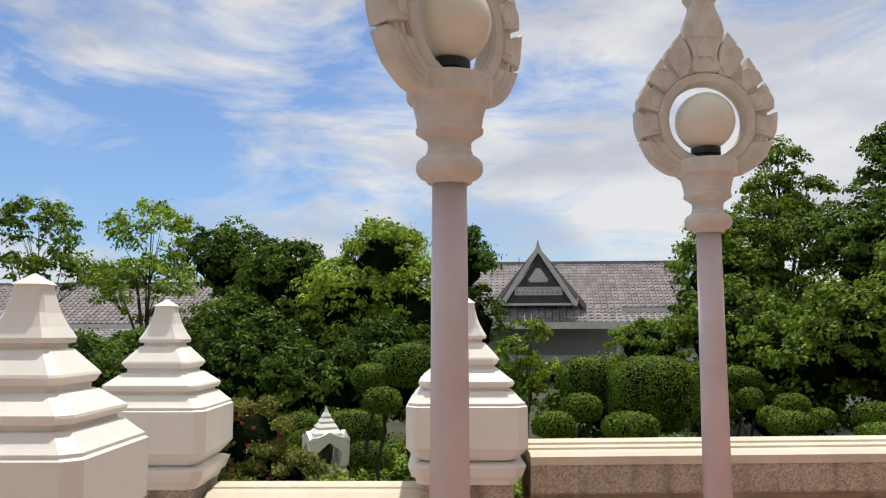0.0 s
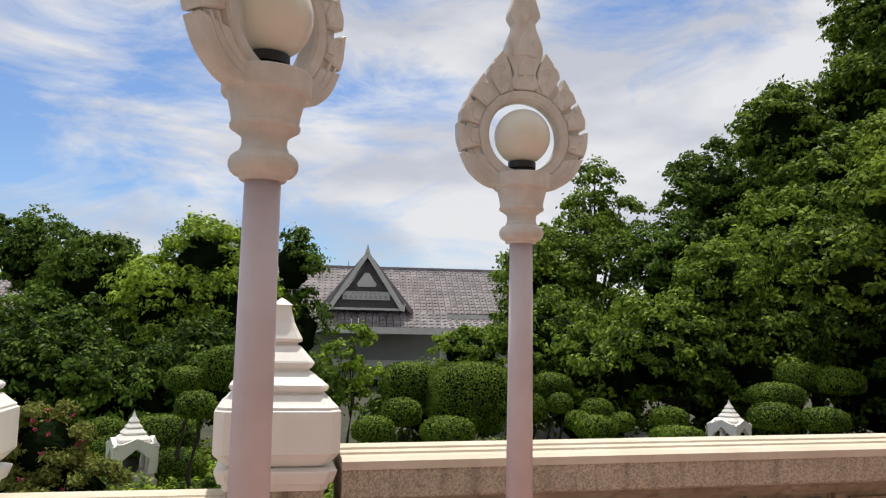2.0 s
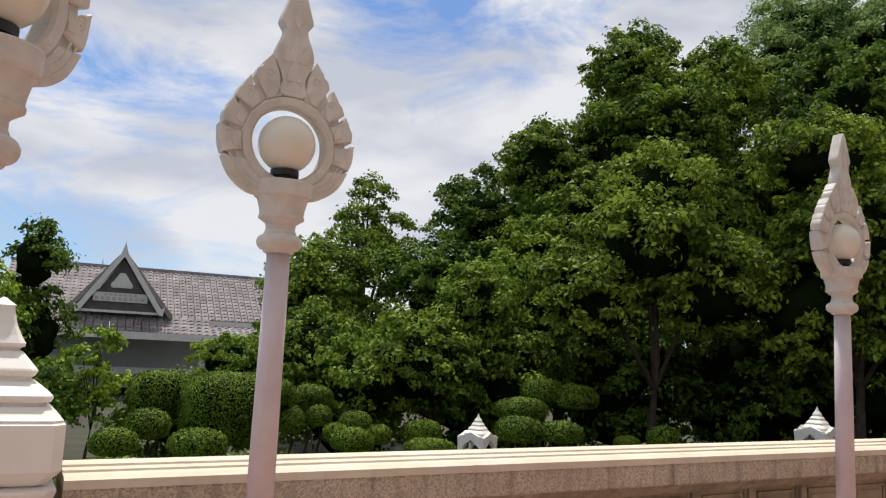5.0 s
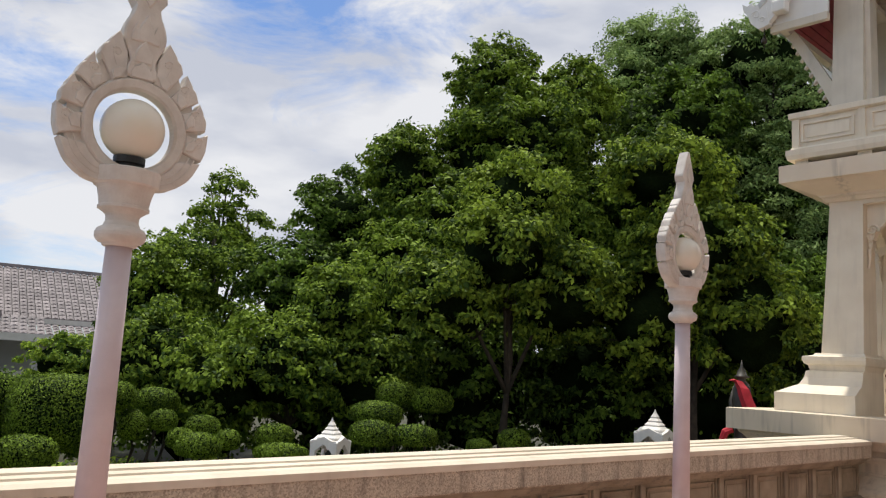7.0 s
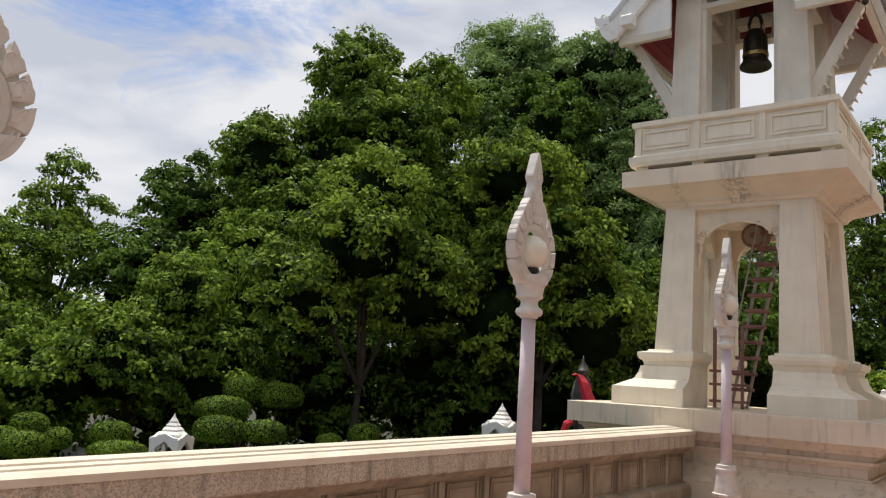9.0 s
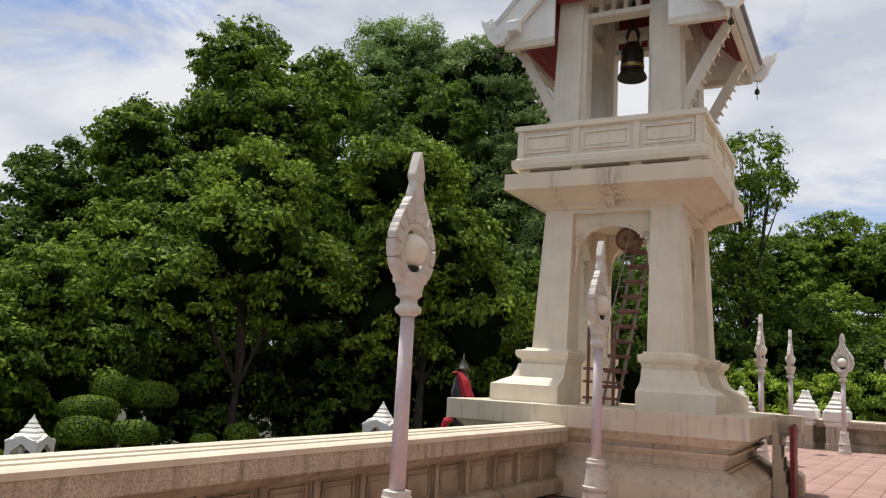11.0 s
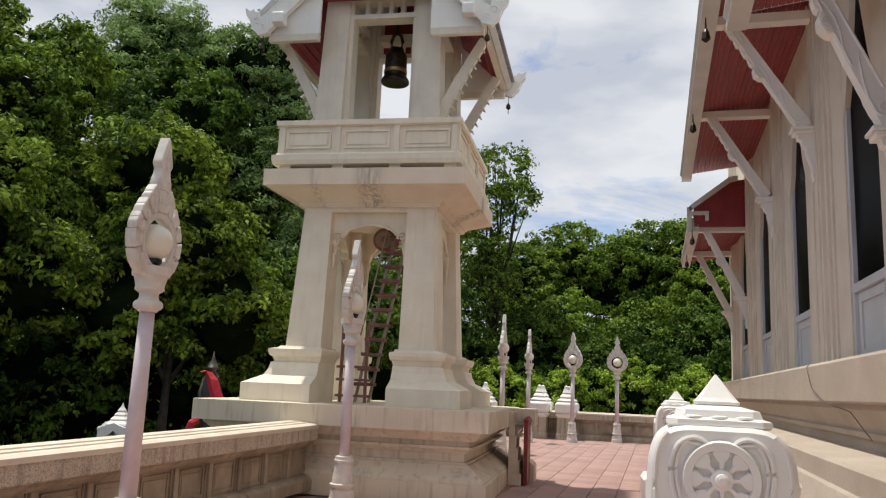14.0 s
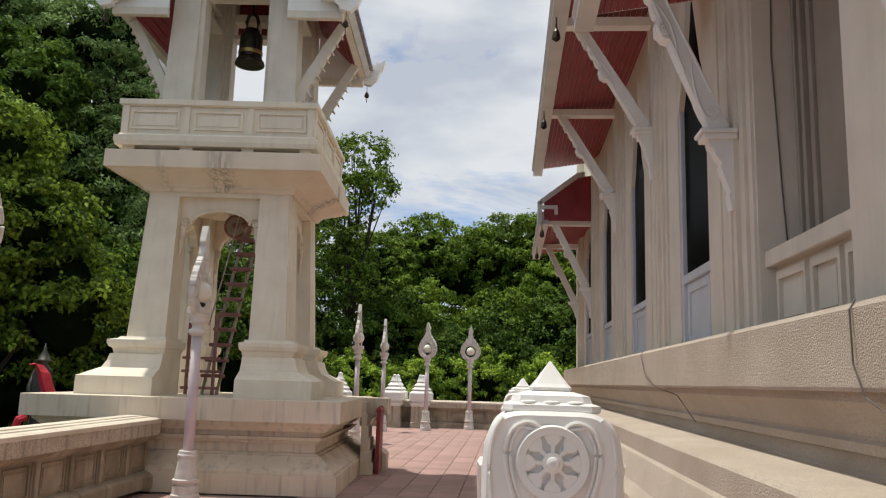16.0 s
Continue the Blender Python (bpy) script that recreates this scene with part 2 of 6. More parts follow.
M_GLASS.node_tree.nodes["Principled BSDF"].inputs["IOR"].default_value = 1.12
M_SHUT = material("pale_grey_shutter", (0.58, 0.60, 0.62), (0.52, 0.53, 0.55), 0.55, 3.0, 80, 0.08)
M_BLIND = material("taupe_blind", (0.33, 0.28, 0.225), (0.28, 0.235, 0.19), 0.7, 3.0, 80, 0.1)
M_CABLE = material("grey_cable", (0.16, 0.13, 0.11), (0.1, 0.08, 0.07), 0.6, 9.0, 60, 0.1)
M_BARK = material("bark", (0.075, 0.058, 0.043), (0.035, 0.028, 0.021), 0.9, 6.0, 40, 0.6)
M_SOIL = material("garden_ground", (0.055, 0.062, 0.03), (0.035, 0.03, 0.018), 0.95, 0.8, 30, 0.6)
L_MID = leaf_material("leaves_mid", (0.25, 0.36, 0.042), (0.034, 0.070, 0.012))
L_SUNNY = leaf_material("leaves_sunlit", (0.285, 0.39, 0.046), (0.042, 0.080, 0.013))
L_BRIGHT = leaf_material("leaves_bright", (0.42, 0.56, 0.065), (0.085, 0.16, 0.024))
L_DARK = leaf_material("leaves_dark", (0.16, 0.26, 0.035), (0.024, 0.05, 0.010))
L_CLIP = leaf_material("leaves_clipped", (0.17, 0.26, 0.025), (0.020, 0.042, 0.008), clump=1.5, passes=0.06)
L_GREY = leaf_material("leaves_grey", (0.36, 0.49, 0.16), (0.10, 0.17, 0.05))
L_FLOWER = leaf_material("flowering_shrub_leaves", (0.27, 0.29, 0.065), (0.13, 0.15, 0.035), clump=2.0)
# Near-black: the deep shade inside crowns and topiary is put into this colour.
M_CORE = material("painted_foliage_shade", (0.013, 0.022, 0.008), (0.006, 0.011, 0.004), 0.95, 2.0, 14.0, 0.8, bump_dist=0.08)
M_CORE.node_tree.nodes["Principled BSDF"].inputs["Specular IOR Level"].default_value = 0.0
M_PETAL = material("magenta_petals", (0.45, 0.06, 0.12), (0.35, 0.04, 0.08), 0.6, 6.0, 40, 0.05)


# ---- mesh helpers ----
def part(name, bm, mat, parent=None, label="", smooth=False):
    """Links a bmesh as one mesh object, under parent if given."""
    me = bpy.data.meshes.new(name)
    bm.to_mesh(me)
    bm.free()
    me.materials.append(mat)
    if smooth:
        me.shade_smooth()
    ob = new(name, me)
    if parent is not None:
        ob.parent = parent
    if label:
        ob["label"] = label
    return ob


def thing(name, m=None, label="", category="", group="", kind=""):
    ob = new(name)
    ob.empty_display_size = 0.1
    if m is not None:
        ob.matrix_basis = m
    return tagged(ob, label, category, group, kind)


def box(bm, x0, x1, y0, y1, z0, z1, bevel=0.0):
    r = bmesh.ops.create_cube(bm, size=1.0, matrix=Matrix.LocRotScale(((x0 + x1) / 2, (y0 + y1) / 2, (z0 + z1) / 2), None, (abs(x1 - x0), abs(y1 - y0), abs(z1 - z0))))
    if bevel:
        es = {e for v in r["verts"] for e in v.link_edges}
        bmesh.ops.bevel(bm, geom=list(es), offset=bevel, segments=1, affect="EDGES")
    return bm


def boxes(*args, bevel=0.0):
    bm = bmesh.new()
    for a in args:
        box(bm, *a, bevel=bevel)
    return bm


def ring_loop(bm, pts):
    return [bm.verts.new(p) for p in pts]


def stack(profile, section, bm=None, cap=True):
    """Skins rings: profile rows are (z, half width), section a list of unit (x, y)."""
    bm = bm or bmesh.new()
    loops = [ring_loop(bm, [(x * w, y * w, z) for x, y in section]) for z, w in profile]
    k = len(section)
    for a, b in zip(loops, loops[1:]):
        for i in range(k):
            bm.faces.new((a[i], a[(i + 1) % k], b[(i + 1) % k], b[i]))
    if cap:
        bm.faces.new(loops[-1])
        bm.faces.new(list(reversed(loops[0])))
    bmesh.ops.recalc_face_normals(bm, faces=bm.faces)
    return bm


def square(ch=0.0):
    """A square's corners, chamfered by the share ch."""
    if not ch:
        return [(1, -1), (1, 1), (-1, 1), (-1, -1)]
    c = 1 - ch
    return [(1, -c), (1, c), (c, 1), (-c, 1), (-1, c), (-1, -c), (-c, -1), (c, -1)]


def circle(k):
    return [(math.cos(2 * math.pi * i / k), math.sin(2 * math.pi * i / k)) for i in range(k)]


def sweep(profile, axis, a, b, bm=None):
    """A solid with the outline profile, run straight from a to b along axis. profile rows are (other horizontal axis, z)."""
    bm = bm or bmesh.new()
    ends = []
    for s in (a, b):
        ends.append(ring_loop(bm, [((s, p, z) if axis == "x" else (p, s, z)) for p, z in profile]))
    k = len(profile)
    for i in range(k):
        bm.faces.new((ends[0][i], ends[0][(i + 1) % k], ends[1][(i + 1) % k], ends[1][i]))
    bm.faces.new(ends[0])
    bm.faces.new(list(reversed(ends[1])))
    bmesh.ops.recalc_face_normals(bm, faces=bm.faces)
    return bm


def plate(outline, depth, bm=None, hole=None, chamfer=0.0):
    """An upright slab: an outline of (x, z), depth along y, centred on y = 0, with pillowed edges if chamfer is given."""
    bm = bm or bmesh.new()
    d = depth / 2
    cx, cz = sum(p[0] for p in outline) / len(outline), sum(p[1] for p in outline) / len(outline)

    def inset(p):
        v = Vector((cx - p[0], cz - p[1]))
        v = v.normalized() * min(chamfer, v.length * 0.4) if v.length > 1e-6 else v
        return p[0] + v.x, p[1] + v.y
    rows = [(-d, True), (-d + chamfer, False), (d - chamfer, False), (d, True)] if chamfer else [(-d, False), (d, False)]
    loops = [ring_loop(bm, [((inset(p) if s else p)[0], y, (inset(p) if s else p)[1]) for p in outline]) for y, s in rows]
    k = len(outline)
    for a, b in zip(loops, loops[1:]):
        for i in range(k):
            bm.faces.new((a[i], a[(i + 1) % k], b[(i + 1) % k], b[i]))
    bm.faces.new(loops[0])
    bm.faces.new(list(reversed(loops[-1])))
    return bm


def tidy(bm):
    bmesh.ops.recalc_face_normals(bm, faces=bm.faces)
    return bm


def tube(points, radius, k=8, bm=None, taper=1.0):
    """A round bar along points."""
    bm = bm or bmesh.new()
    pts = [Vector(p) for p in points]
    loops = []
    for i, p in enumerate(pts):
        d = (pts[min(i + 1, len(pts) - 1)] - pts[max(i - 1, 0)]).normalized()
        q = d.to_track_quat("Z", "Y")
        r = radius * (1 + (taper - 1) * i / max(1, len(pts) - 1))
        loops.append(ring_loop(bm, [p + q @ Vector((r * x, r * y, 0)) for x, y in circle(k)]))
    for a, b in zip(loops, loops[1:]):
        for i in range(k):
            bm.faces.new((a[i], a[(i + 1) % k], b[(i + 1) % k], b[i]))
    bm.faces.new(list(reversed(loops[0])))
    bm.faces.new(loops[-1])
    return bm


# ---- ground and terrace ----
bm = bmesh.new()
bmesh.ops.create_grid(bm, x_segments=60, y_segments=60, size=1.0, matrix=Matrix.Diagonal((900, 900, 1, 1)))
tagged(part("ground", bm, M_SOIL), "dark planted garden soil and grass reaching the horizon", "ground", kind="structure").location = (0, 0, -1.3)
FLOOR_X0, FLOOR_X1, FLOOR_Y0, FLOOR_Y1 = -6.0, 28.2, -9.0, 4.6
bm = boxes((FLOOR_X0, FLOOR_X1, FLOOR_Y0, FLOOR_Y1, -1.4, -0.02))
floor_ob = tagged(part("floor", bm, M_GROUT), "raised terrace paved with red clay pavers", "floor", kind="structure")

# low parapet: cap, grit frieze, moulding and sunk panels
PAR_Y = 4.3


def parapet(name, length, label):
    """A parapet along local x from 0, its inner face at local y = 0, outwards to +y."""
    p = thing(name, None, label, "parapet", kind="structure")
    cap = [(-0.02, 0.80), (-0.02, 0.845), (0.03, 0.862), (0.12, 0.862), (0.125, 0.874), (0.22, 0.876), (0.225, 0.888), (0.40, 0.888), (0.405, 0.874), (0.50, 0.874), (0.56, 0.84), (0.56, 0.80)]
    part("cap", sweep(cap, "x", 0, length), M_CAP, p, "sunlit cream moulded cap")
    part("frieze", sweep([(-0.005, 0.645), (-0.012, 0.655), (-0.012, 0.80), (0.54, 0.80), (0.54, 0.645)], "x", 0, length), M_GRIT, p, "speckled washed-grit band")
    mould = [(0.02, 0.632), (0.015, 0.645), (0.5, 0.645), (0.5, 0.56), (0.11, 0.56), (0.11, 0.572), (0.085, 0.580), (0.08, 0.596), (0.05, 0.604), (0.045, 0.622)]
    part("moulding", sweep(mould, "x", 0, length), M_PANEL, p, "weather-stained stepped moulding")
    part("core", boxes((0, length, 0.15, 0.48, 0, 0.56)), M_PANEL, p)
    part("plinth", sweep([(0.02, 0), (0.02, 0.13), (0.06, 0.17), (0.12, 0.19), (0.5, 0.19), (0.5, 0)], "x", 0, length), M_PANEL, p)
    n = max(1, round(length / 0.62))
    step = length / n
    for i in range(n):
        x = i * step
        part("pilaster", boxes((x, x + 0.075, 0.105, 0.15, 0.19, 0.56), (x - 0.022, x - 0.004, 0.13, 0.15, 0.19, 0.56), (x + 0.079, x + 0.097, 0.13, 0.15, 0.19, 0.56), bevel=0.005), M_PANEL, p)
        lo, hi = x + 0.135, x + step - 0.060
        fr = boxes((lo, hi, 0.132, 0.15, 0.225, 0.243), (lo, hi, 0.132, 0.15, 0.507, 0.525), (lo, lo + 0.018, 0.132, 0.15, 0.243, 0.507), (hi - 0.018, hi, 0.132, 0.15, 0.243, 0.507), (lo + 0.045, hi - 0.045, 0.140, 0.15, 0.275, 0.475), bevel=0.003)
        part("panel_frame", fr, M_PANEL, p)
    return p


par = parapet("wall_parapet", 10.05, "low cream parapet with grit frieze and stained panels")
par.matrix_basis = pose(0.62, PAR_Y, -0.03, 0, -0.55, 0)
far_par = parapet("wall_parapet_far", 12.5, "low parapet closing the far end of the terrace")
far_par.matrix_basis = pose(26.75, 8.0, 0, 0, 0, -90)
low = thing("wall_low", None, "lower wall between the gateway pedestals", "wall", kind="structure")
part("cap", sweep([(4.24, 0.56), (4.24, 0.60), (4.30, 0.625), (4.40, 0.625), (4.405, 0.635), (4.55, 0.64), (4.62, 0.60), (4.62, 0.56)], "x", -1.15, 0.12), M_CAP, low)
part("body", boxes((-1.15, 0.12, 4.28, 4.6, -0.4, 0.56)), M_GRIT, low)


# ---- pedestals with stepped finials ----
def urn(m, label, group="parapet pedestals"):
    """A square post with a chamfered box and a stepped, concave pyramid on it; tip at 1.70 m."""
    u = thing("pedestal", m, label, "pedestal", group)
    sec = square(0.16)
    part("post", stack([(0.0, 0.2728), (0.16, 0.2728), (0.19, 0.2464), (0.68, 0.2464)], square(0.0)), M_GRIT, u, "grit-finished square post")
    part("base", stack([(0.68, 0.264), (0.715, 0.2728), (0.72, 0.2904), (0.775, 0.3098), (0.785, 0.3098), (0.795, 0.264), (0.80, 0.242)], sec), M_WHITE, u)
    part("box", stack([(0.80, 0.2394), (0.81, 0.264), (0.875, 0.3212), (1.092, 0.3212), (1.10, 0.3098), (1.112, 0.3098), (1.13, 0.2904), (1.172, 0.2508), (1.175, 0.2288)], sec), M_WHITE, u)
    part("tier", stack([(1.175, 0.2306), (1.19, 0.2306), (1.195, 0.2482), (1.215, 0.2578), (1.225, 0.2552), (1.285, 0.1804), (1.29, 0.1628)], sec), M_WHITE, u)
    part("tier", stack([(1.29, 0.1566), (1.31, 0.1566), (1.315, 0.1672), (1.34, 0.1822), (1.35, 0.1778), (1.43, 0.11), (1.435, 0.0968)], sec), M_WHITE, u)
    part("spire", stack([(1.435, 0.0924), (1.45, 0.0924), (1.455, 0.1126), (1.472, 0.1162), (1.51, 0.095), (1.56, 0.0722), (1.62, 0.0563), (1.655, 0.051), (1.66, 0.0581), (1.70, 0.0035)], square(0.2)), M_WHITE, u)
    return u


u_first = urn(pose(0.262, 4.48, 0.0) @ Matrix.Diagonal((1.02, 1.02, 1.0, 1.0)), "white stepped pedestal with pointed finial on parapet end")
copy_thing(u_first, pose(0.262, 5.22, -0.02))
copy_thing(u_first, pose(-1.455, 4.45, -0.02))
copy_thing(u_first, pose(-1.325, 2.70, 0.0))
for x, y in ((26.55, 3.52), (27.4, 3.52), (26.55, 2.66), (27.4, 2.66), (24.6, 4.9)):
    copy_thing(u_first, pose(x, y, 0))


# ---- lamp posts ----
RING_Z, HOLE = 2.478, 0.177


def flame(w, h, lean):
    """A curled leaf outline, root at the origin, tip up and leaning."""
    return [(-w * 0.5, 0), (-w * 0.56, h * 0.3), (-w * 0.45 + lean * 0.3, h * 0.58), (-w * 0.2 + lean * 0.6, h * 0.8), (lean, h), (w * 0.22 + lean * 0.6, h * 0.74), (w * 0.48 + lean * 0.2, h * 0.5), (w * 0.55, h * 0.22), (w * 0.5, 0)]


def rounded(points, n=5):
    """A smooth open curve (Catmull-Rom) through 2D points."""
    v = [Vector(p) for p in points]
    out = []
    for i in range(len(v) - 1):
        p0, p1, p2, p3 = v[max(i - 1, 0)], v[i], v[i + 1], v[min(i + 2, len(v) - 1)]
        for k in range(n):
            t = k / n
            out.append(0.5 * (2 * p1 + (p2 - p0) * t + (2 * p0 - 5 * p1 + 4 * p2 - p3) * t * t + (3 * p1 - p0 - 3 * p2 + p3) * t ** 3))
    return [(q.x, q.y) for q in out + [v[-1]]]


def spiral(cx, cz, r, turns, start, y, sense=1):
    """Points of a curl in the plane y, from its open end inwards."""
    n = 14
    return [(cx + sense * r * (1 - 0.75 * i / n) * math.cos(start + turns * 2 * math.pi * i / n), y, cz + r * (1 - 0.75 * i / n) * math.sin(start + turns * 2 * math.pi * i / n)) for i in range(n + 1)]


def lamp(m, label):
    p = thing("lamp_post", m, label, "lamp post", "lamp posts along the terrace")
    part("foot", stack([(0, 0.165), (0.10, 0.165), (0.115, 0.15), (0.20, 0.145), (0.215, 0.12), (0.23, 0.12), (0.25, 0.155), (0.275, 0.16), (0.285, 0.135), (0.36, 0.125), (0.52, 0.105), (0.525, 0.118), (0.555, 0.12), (0.565, 0.112), (0.60, 0.108), (0.605, 0.09)], circle(20)), M_CARVED, p, "moulded pinkish-white foot", smooth=False)
    part("pole", stack([(0.60, 0.064), (1.3, 0.060), (1.955, 0.0555)], circle(32)), M_POLE, p, "pale pink painted round pole", smooth=True)
    part("capital", stack([(1.948, 0.064), (1.952, 0.0714), (1.962, 0.0756), (1.968, 0.0916), (1.978, 0.1012), (1.992, 0.1073), (2.008, 0.1073), (2.022, 0.1012), (2.032, 0.0901), (2.036, 0.0784), (2.046, 0.0756), (2.058, 0.07), (2.08, 0.07), (2.09, 0.0742), (2.102, 0.0901), (2.11, 0.1023), (2.113, 0.1078), (2.124, 0.1089), (2.128, 0.1034), (2.16, 0.1078), (2.2, 0.1177), (2.213, 0.1232), (2.216, 0.1342), (2.222, 0.1386), (2.282, 0.1408), (2.288, 0.1364), (2.288, 0.0168)], circle(40)), M_CARVED, p, "flared vase-shaped capital")
    part("socket", stack([(2.286, 0.056), (2.318, 0.054), (2.320, 0.068), (2.350, 0.068), (2.354, 0.05)], circle(28)), M_BLACK, p, "black lamp socket")
    g = bmesh.new()
    bmesh.ops.create_uvsphere(g, u_segments=36, v_segments=20, radius=0.138, matrix=Matrix.Translation((0, 0, 2.480)))
    part("globe", g, M_GLOBE, p, "opal glass globe", smooth=True)
    # smooth inner band round the hole, bevelled towards both faces
    bm = bmesh.new()
    prof = [(HOLE, -0.030), (HOLE, 0.030), (HOLE + 0.010, 0.042), (HOLE + 0.042, 0.047), (HOLE + 0.050, 0.040), (HOLE + 0.056, 0.024), (HOLE + 0.056, -0.024), (HOLE + 0.050, -0.040), (HOLE + 0.042, -0.047), (HOLE + 0.010, -0.042)]
    loops = []
    for i in range(56):
        a = 2 * math.pi * i / 56
        loops.append(ring_loop(bm, [(r * math.sin(a), y, RING_Z - r * math.cos(a)) for r, y in prof]))
    for a, b in zip(loops, loops[1:] + loops[:1]):
        for i in range(len(prof)):
            bm.faces.new((a[i], a[(i + 1) % len(prof)], b[(i + 1) % len(prof)], b[i]))
    part("ring", tidy(bm), M_CARVED, p)
    # flame leaves round the band: outer edge from root to tip, then back down the inner edge
    rim = HOLE + 0.050
    leaves = [([(0.110, -0.262), (0.185, -0.245), (0.262, -0.185), (0.308, -0.098)], [(0.262, -0.104), (0.205, -0.110)]),
              ([(0.310, -0.088), (0.328, -0.035), (0.333, 0.048)], [(0.300, 0.030), (0.278, 0.018), (0.226, 0.022)]),
              ([(0.318, 0.058), (0.319, 0.105), (0.302, 0.140), (0.300, 0.150), (0.279, 0.186)], [(0.262, 0.155), (0.240, 0.135), (0.196, 0.116)]),
              ([(0.272, 0.190), (0.258, 0.232), (0.240, 0.252), (0.236, 0.264), (0.206, 0.306)], [(0.196, 0.268), (0.180, 0.232), (0.140, 0.180)]),
              ([(0.186, 0.306), (0.176, 0.345), (0.155, 0.366), (0.150, 0.382), (0.111, 0.430)], [(0.088, 0.380), (0.070, 0.340), (0.056, 0.222)])]
    back = [(0.105, -0.246), (0.185, -0.222), (0.248, -0.164), (0.282, -0.098), (0.298, -0.030), (0.288, 0.018), (0.288, 0.080), (0.258, 0.128), (0.240, 0.185), (0.196, 0.222), (0.172, 0.280), (0.120, 0.312), (0.095, 0.350), (0.070, 0.330), (0.050, 0.310), (0.030, 0.226)]
    for side in (-1, 1):
        k = len(back)
        inner = [Vector(q).normalized() * rim for q in back]
        bm = bmesh.new()
        f = [[bm.verts.new((side * x, y, RING_Z + z)) for x, z in back] for y in (-0.022, 0.022)]
        g = [[bm.verts.new((side * v.x, y, RING_Z + v.y)) for v in inner] for y in (-0.022, 0.022)]
        for i in range(k - 1):
            bm.faces.new((f[0][i], f[0][i + 1], g[0][i + 1], g[0][i]))
            bm.faces.new((f[1][i], g[1][i], g[1][i + 1], f[1][i + 1]))
            bm.faces.new((f[0][i], f[1][i], f[1][i + 1], f[0][i + 1]))
        part("back_plate", tidy(bm), M_CARVED, p)
        for k, (out_edge, in_edge) in enumerate(leaves):
            root = [Vector(in_edge[-1]).normalized() * rim, Vector(out_edge[0]).normalized() * rim]
            if k == 0:
                root[1] = Vector((0.100, -0.204))
            arc = [root[0].lerp(root[1], f).normalized() * rim for f in (0.0, 0.33, 0.66, 1.0)]
            outl = rounded(out_edge, 4) + rounded(in_edge[:-1], 3) + [(v.x, v.y) for v in arc]
            bm = plate([(x, RING_Z + z) for x, z in outl], 0.084 - 0.0015 * k, chamfer=0.007)
            tip, mid = Vector(out_edge[-1]), arc[1].lerp(arc[2], 0.5)
            c = mid.lerp(tip, 0.46) + (Vector(out_edge[0]) - mid) * 0.16
            for sy in (-1, 1):
                y = sy * (0.0415 - 0.0007 * k)
                if k:
                    tube(spiral(c.x, RING_Z + c.y, 0.023, 0.95, 0.6, y), 0.0055, 5, bm, 0.6)
                    tube([(mid.x * 1.28, y, RING_Z + mid.y * 1.28), (c.x + 0.012, y, RING_Z + c.y - 0.022), (c.x + 0.021, y, RING_Z + c.y + 0.010)], 0.0035, 5, bm, 0.6)
                    inner = [mid * 1.02, mid * 1.17 + Vector((-mid.y, mid.x)) * 0.16, mid * 1.24 + Vector((-mid.y, mid.x)) * 0.03, mid * 1.19 - Vector((-mid.y, mid.x)) * 0.12, mid * 1.02 - Vector((-mid.y, mid.x)) * 0.14]
                    b2 = plate([(v.x, RING_Z + v.y) for v in inner], 0.016, chamfer=0.005)
                    bmesh.ops.translate(b2, verts=b2.verts, vec=(0, sy * 0.040, 0))
                    tmp = bpy.data.meshes.new("tmp")
                    b2.to_mesh(tmp)
                    b2.free()
                    bm.from_mesh(tmp)
                    bpy.data.meshes.remove(tmp)
                else:
                    for f in (0.10, 0.18):
                        pts = [Vector(q) * (1 - f) for q in rounded(out_edge, 3)]
                        tube([(v.x, y, RING_Z + v.y) for v in pts], 0.0045, 5, bm)
            if side < 0:
                bmesh.ops.scale(bm, verts=bm.verts, vec=(-1, 1, 1))
            part("flame_leaf", tidy(bm), M_CARVED, p)
    # crown: waisted spire with leaf reliefs and a faceted diamond tip
    right = rounded([(0.050, 0.226), (0.056, 0.300), (0.064, 0.338), (0.088, 0.395), (0.095, 0.440), (0.084, 0.490), (0.062, 0.540), (0.055, 0.575)], 3) + [(0.081, 0.614), (0.079, 0.632), (0.050, 0.720), (0.010, 0.825)]
    outline = [(-x, RING_Z + z) for x, z in right] + [(x, RING_Z + z) for x, z in reversed(right)]
    part("crown", tidy(plate(outline, 0.080, chamfer=0.008)), M_CARVED, p, "carved flame-shaped crown")
    for x0, z, w, h in ((0.0, 0.228, 0.098, 0.085), (-0.048, 0.232, 0.036, 0.090), (0.048, 0.232, 0.036, 0.090), (0.0, 0.300, 0.075, 0.115), (-0.045, 0.395, 0.040, 0.095), (0.045, 0.395, 0.040, 0.095), (0.0, 0.400, 0.070, 0.135)):
        bm = plate([(x0 + x, RING_Z + z + q) for x, q in rounded(flame(w, h, 0.0), 2)], 0.092 + (0.004 if x0 == 0 else 0.0), chamfer=0.008)
        part("crown_leaf", tidy(bm), M_CARVED, p)
    dia = plate([(0, RING_Z + 0.560), (0.036, RING_Z + 0.612), (0.0, RING_Z + 0.735), (-0.036, RING_Z + 0.612)], 0.096, chamfer=0.012)
    part("crown_diamond", tidy(dia), M_CARVED, p)
    return p


